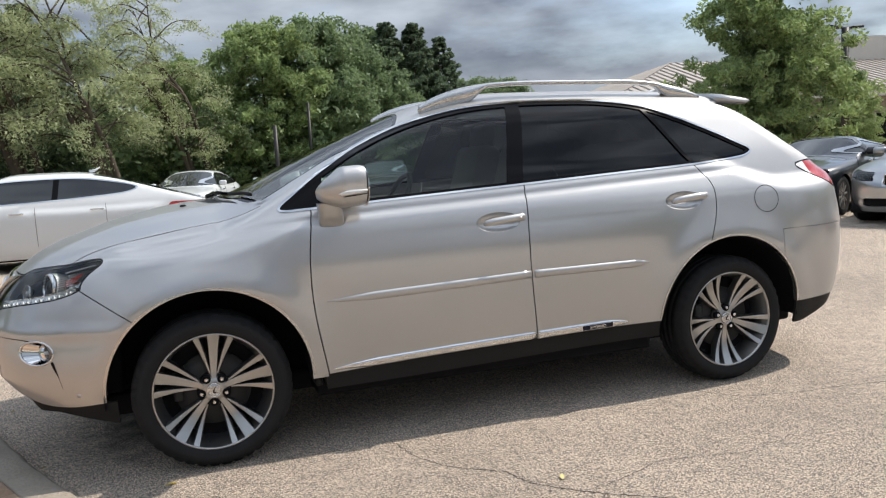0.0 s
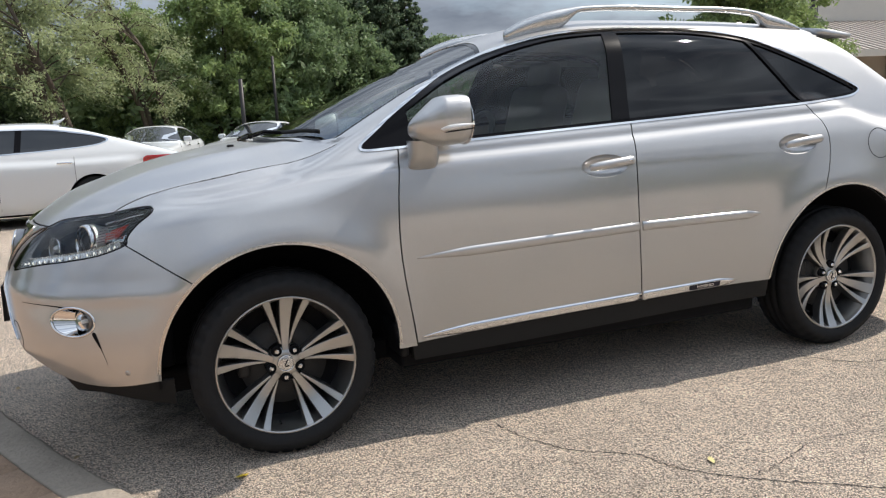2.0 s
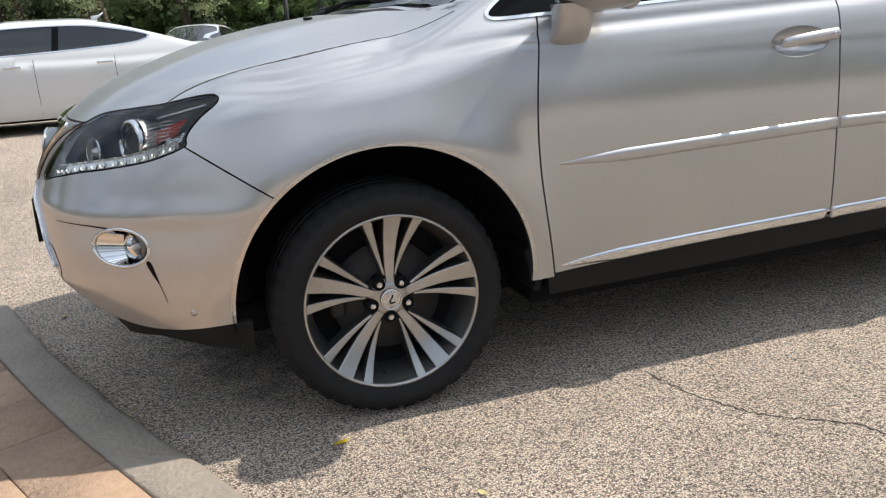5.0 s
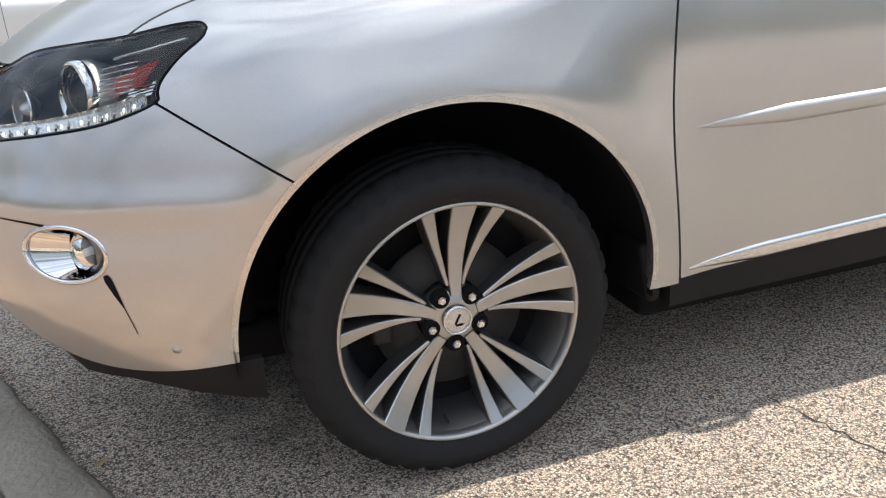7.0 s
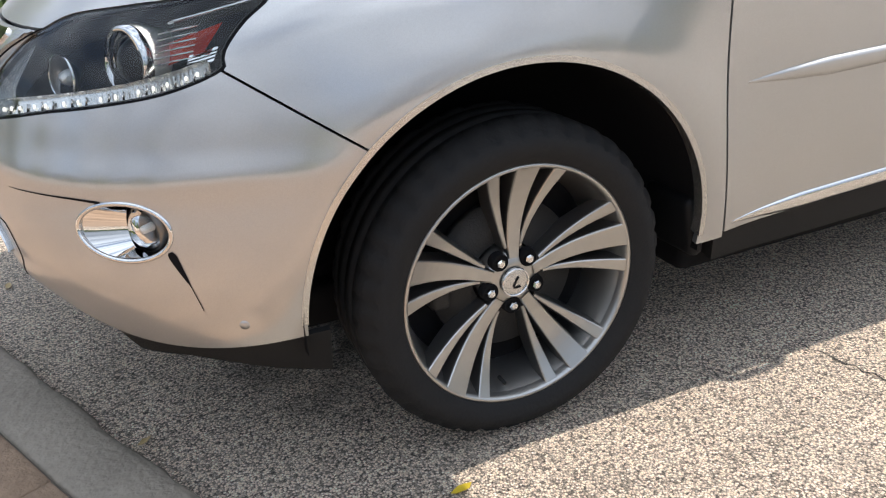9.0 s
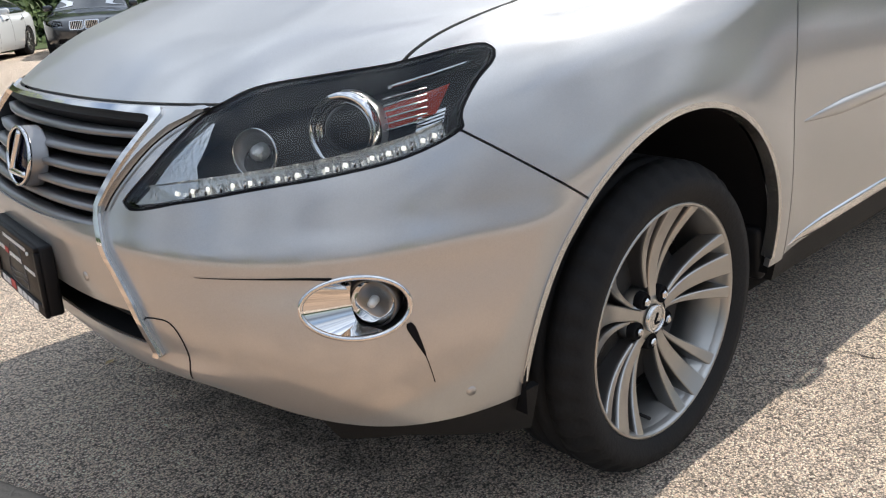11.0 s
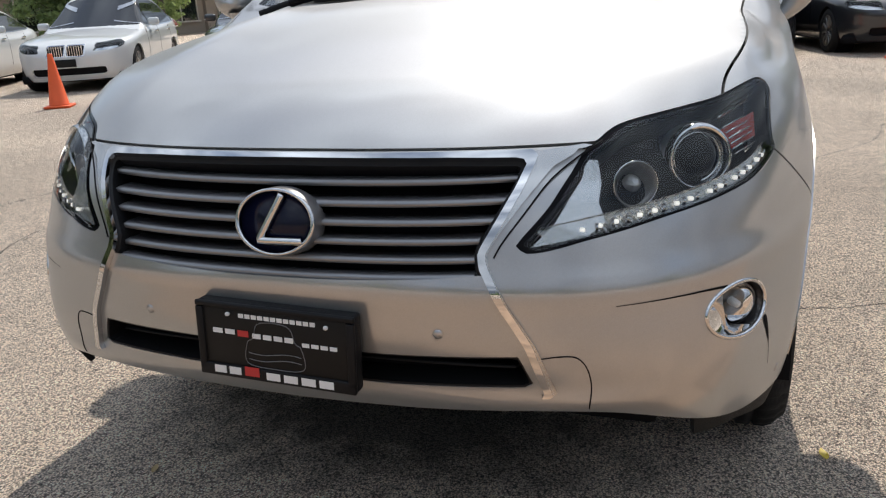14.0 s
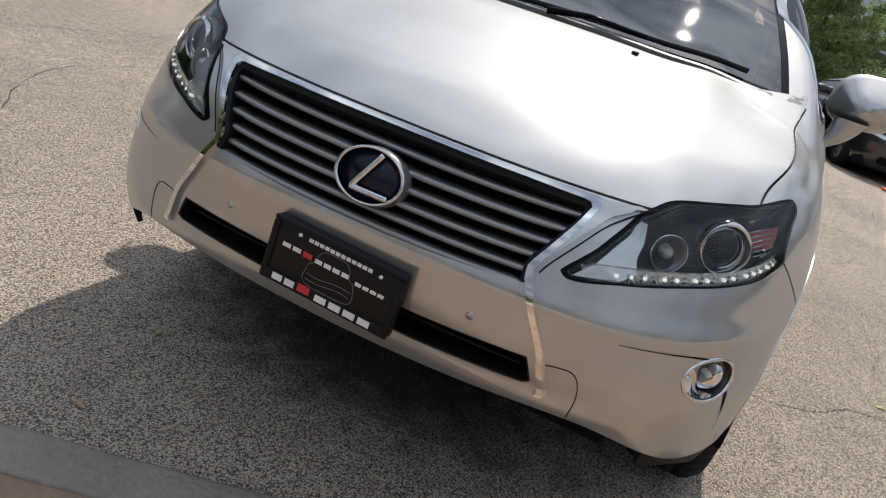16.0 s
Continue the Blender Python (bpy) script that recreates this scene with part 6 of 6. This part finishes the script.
def sweeping_tree(label, seed, leaf):
    """Several bare stems that lean one way and carry flat feathery sprays."""
    rnd, pr = np.random.default_rng(seed), random.Random(seed)
    t = thing("deciduous_tree", label, "tree")
    sprays, wides, limbs = [], [], []
    for k in range(4):
        b = np.array([pr.uniform(-.5, .5), pr.uniform(-.5, .5), 0])
        fan = .45 + .30 * k
        stem = smooth_line([b, b + (-.25 - .25 * fan, pr.uniform(-.2, .2), 2.3), b + (-1.2 * fan - .3, pr.uniform(-.5, .5), 4.8), b + (-2.5 * fan - .3, pr.uniform(-.8, .8), 7.2 - .5 * k), b + (-4.0 * fan, pr.uniform(-1, 1), 9.4 - 1.0 * k)], 30)
        part("trunk", tube(stem, [max(.15 * (1 - i / 31) ** 1.1, .015) for i in range(30)], 9), BARK, t)
        for j in range(17):
            u = .30 + .70 * (j + pr.random()) / 17
            s0 = stem[min(int(u * 29), 29)]
            a, r = pr.uniform(0, 2 * math.pi), pr.uniform(.8, 2.6) * (1.25 - .5 * u)
            tip = s0 + np.array([r * math.cos(a) - .4, r * math.sin(a), pr.uniform(-.2, .9)])
            bend = smooth_line([s0, (s0 + tip) / 2 + (0, 0, .35), tip, tip + np.array([.5 * math.cos(a), .5 * math.sin(a), -.45])], 12)
            limbs.append(tube(bend, [max(.035 * (1 - i / 12.5), .005) for i in range(12)], 5))
            for q in range(4, 12):
                sprays.append(bend[q] + rnd.normal(0, .16, 3))
                wides.append(rnd.uniform(.30, .62))
    part("limb_fork", joined(*limbs), BARK, t)
    v, f = leaves(sprays, 62, wides, .052, rnd, .6, .34)
    me = bpy.data.meshes.new("crown")
    me.from_pydata(v, [], f.tolist())
    me.materials.append(leaf)
    new("crown", me).parent = t
    return t


rows = [sweeping_tree("tall leaning many-stemmed tree with feathery grey-green foliage", 3, LEAF_B),
        tree("deciduous_tree", "broad bright green leafy tree at the lot's edge", 8.6, 3.0, 5, LEAF_A, .03, .10, 105, 400, .098, .78, .25),
        tree("deciduous_tree", "dense mid-green leafy tree in the woodland edge", 8.0, 3.4, 8, LEAF_C, -.04, .06, 105, 400, .105, .85, .25),
        tree("conifer_tree", "dark pointed conifer behind the parked cars", 7.8, 3.1, 11, NEEDLE, 0, .05, 230, 220, .080, .66, .35, True)]
spots = [(0, -5.9, 24.4, .15, 1.0), (0, -3.4, 23.4, -.2, .88), (0, -.6, 25.0, .3, .80), (0, -9.0, 25, .1, 1.05), (1, 1.9, 26.5, 1.7, .82), (1, -1.5, 28, .4, .68), (2, 4.2, 28, .2, .92), (2, 6.0, 30.5, 2.1, .92), (3, 7.6, 29.6, 0, 1.0), (3, 8.9, 29.8, 1, 1.0), (3, 10.3, 30.4, 2, .93), (3, 7.2, 31, 4, 1.0), (2, 9.2, 32.5, 1.3, .78), (2, 6.6, 29.5, .5, .80),
         (2, -13.0, 25, 3, 1.0), (3, -6.5, 28, 0, 1.05), (3, -8.5, 27, 2, 1.1), (1, -16.5, 24, 2.2, 1.1), (2, -20.5, 26, 1, 1.1), (2, -4.3, 31, 5, .62), (2, .2, 32, 4, .72), (2, -8.2, 31, 3.3, .66), (2, 14.5, 46, 1.2, .85), (2, 19.0, 50, 2.2, .90), (2, 23.5, 54, 2.9, .95),
         (1, 18.3, 18.4, .9, .90), (2, 19.3, 19.6, 2.2, .72), (1, 28.5, 24.5, 2.4, .45), (2, 38, 4, 1, 1.0), (1, 37, -2.5, 2, .95), (2, 39, -9, 3, 1.05), (1, 37, -15, .5, 1.0), (2, 36, -22, 1.5, 1.1), (2, 38, 11, 2.6, 1.1), (1, 40, 17, 2.6, 1.0),
         # this row is never in view: trees added for the car's reflections
         (2, -27, 16, .3, .8), (1, -31, 8, 1.9, .7), (2, -33, 0, 2.9, .7), (1, -32, -8, .9, .7), (2, -29, -16, 4, .75), (1, -14, -34, 1, .8), (2, 24, -36, 2, .9), (1, 31, -34, 3, .8)]
for k, (which, x, y, turn, s) in enumerate(spots):
    c = copy_thing(rows[which], Matrix.Translation((x, y, 0)) @ Matrix.Rotation(turn, 4, "Z"))
    c.scale = (s, s, s)
for r in rows:
    for o in (*r.children_recursive, r):
        bpy.data.objects.remove(o)

# understorey closing the wood below the crowns
rnd = np.random.default_rng(21)
cs = [(rnd.uniform(-26, 13), rnd.uniform(25, 31), rnd.uniform(.3, 3.2)) for _ in range(190)] + [(rnd.uniform(36, 40), rnd.uniform(-28, 22), rnd.uniform(.3, 2.6)) for _ in range(80)]
v, f = leaves(cs, 130, 1.05, .14, rnd, .2, .9)
me = bpy.data.meshes.new("woodland_shrubs")
me.from_pydata(v, [], f.tolist())
me.materials.append(LEAF_C)
tagged(new("woodland_shrubs", me), "dark shrubs and saplings under the trees", "shrubs", kind="stuff")
verge = part("verge", ([(-60, 21.5, .02), (15, 21.5, .02), (15, 60, .02), (-60, 60, .02)], [(0, 1, 2, 3)]), GRASS, smooth=False)
tagged(verge, "grass verge under the trees", "verge", kind="structure")

# far woods and sky line
fv, ff = [], []
for k in range(140):
    a = 2 * math.pi * k / 140
    fv += [(150 * math.cos(a), 150 * math.sin(a), -.5), (150 * math.cos(a), 150 * math.sin(a), 7.5 + 2.2 * noise.noise(Vector((math.cos(a) * 9, math.sin(a) * 9, 0))) + 1.0 * noise.noise(Vector((math.cos(a) * 40, math.sin(a) * 40, 3))))]
for k in range(140):
    j = (k + 1) % 140
    ff.append((2 * k, 2 * j, 2 * j + 1, 2 * k + 1))
tagged(part("backdrop", (fv, ff), mat("far_woods", (.035, .055, .026), .95, vary=.4, scale=.25), smooth=False), "far dark tree line", "tree line", kind="structure")


# ---- fallen leaves ----
def fallen(x, y, size, turn, material, seed):
    rr = random.Random(seed)
    rim = [(1, 0), (.62, .33), (.1, .42), (-.5, .26), (-.95, .05), (-.55, -.25), (.05, -.40), (.6, -.30)]
    vs = [(px * size * (1 + .1 * rr.uniform(-1, 1)), py * size, .004 + .006 * rr.random()) for px, py in rim] + [(0, 0, .003)]
    ob = part("fallen_leaf", (vs, [(i, (i + 1) % 8, 8) for i in range(8)]), material)
    ob.matrix_world = Matrix.Translation((x, y, .001)) @ Matrix.Rotation(turn, 4, "Z")
    return tagged(ob, "small curled fallen leaf on the asphalt", "leaf", "fallen leaves")


YELLOW = mat("yellow_leaf", (.62, .44, .03), .5, vary=.2, scale=40)
TAN_LEAF = mat("tan_leaf", (.42, .30, .14), .6, vary=.2, scale=40)
PALE_LEAF = mat("pale_leaf", (.52, .46, .20), .6, vary=.2, scale=40)
for k, (x, y, s, t, mm) in enumerate(((-1.573, -1.035, .026, .2, YELLOW), (-.072, -1.69, .026, 1.2, PALE_LEAF), (-2.127, -.565, .020, .6, TAN_LEAF), (-1.30, -1.42, .020, 2.0, PALE_LEAF),
                                      (-2.05, .62, .022, .4, TAN_LEAF), (-2.45, .50, .022, 1.4, TAN_LEAF), (-2.58, .10, .022, 2.4, PALE_LEAF), (-2.0, 1.85, .026, .9, YELLOW), (-2.66, .2, .015, .3, TAN_LEAF))):
    fallen(x, y, s, t, mm, k)

# ---- clay pavers beside the kerb, laid in rows along it ----
pav = {w: mesh_of("paver", raw(box(.2985, w - .0022, .05, Matrix.Translation((0, 0, -.018)), .0025, 1)), PAVER) for w in (.205, .100)}
prnd = random.Random(4)
rest, off = [], .168
for j in range(30):
    wide = .100 if j % 3 == 1 else .205
    y = -7.0 + (.15 if j % 2 else .04)
    while y < 7.0:
        mid_ = off + wide / 2
        d = kerb_at(y + .02, mid_) - kerb_at(y - .02, mid_)
        p, turn = kerb_at(y, mid_), math.atan2(d[1], d[0])
        y += .300 * .04 / max(np.linalg.norm(d), .01)
        lift_ = prnd.uniform(-.0015, .0015)
        if off > 1.6 or not -3.2 < p[1] < 2.6:
            rest.append(raw(box(.296, wide - .005, .05, Matrix.Translation((p[0], p[1], .013 + lift_)) @ Matrix.Rotation(turn, 4, "Z"))))
            continue
        ob = new("paver", pav[wide])
        ob.parent = pavement
        ob.matrix_local = Matrix.Translation((p[0], p[1], .032 + lift_)) @ Matrix.Rotation(turn + prnd.uniform(-.006, .006), 4, "Z")
    off += wide
tagged(part("paver_field", joined(*rest), PAVER, pavement, smooth=False), "", kind="stuff")
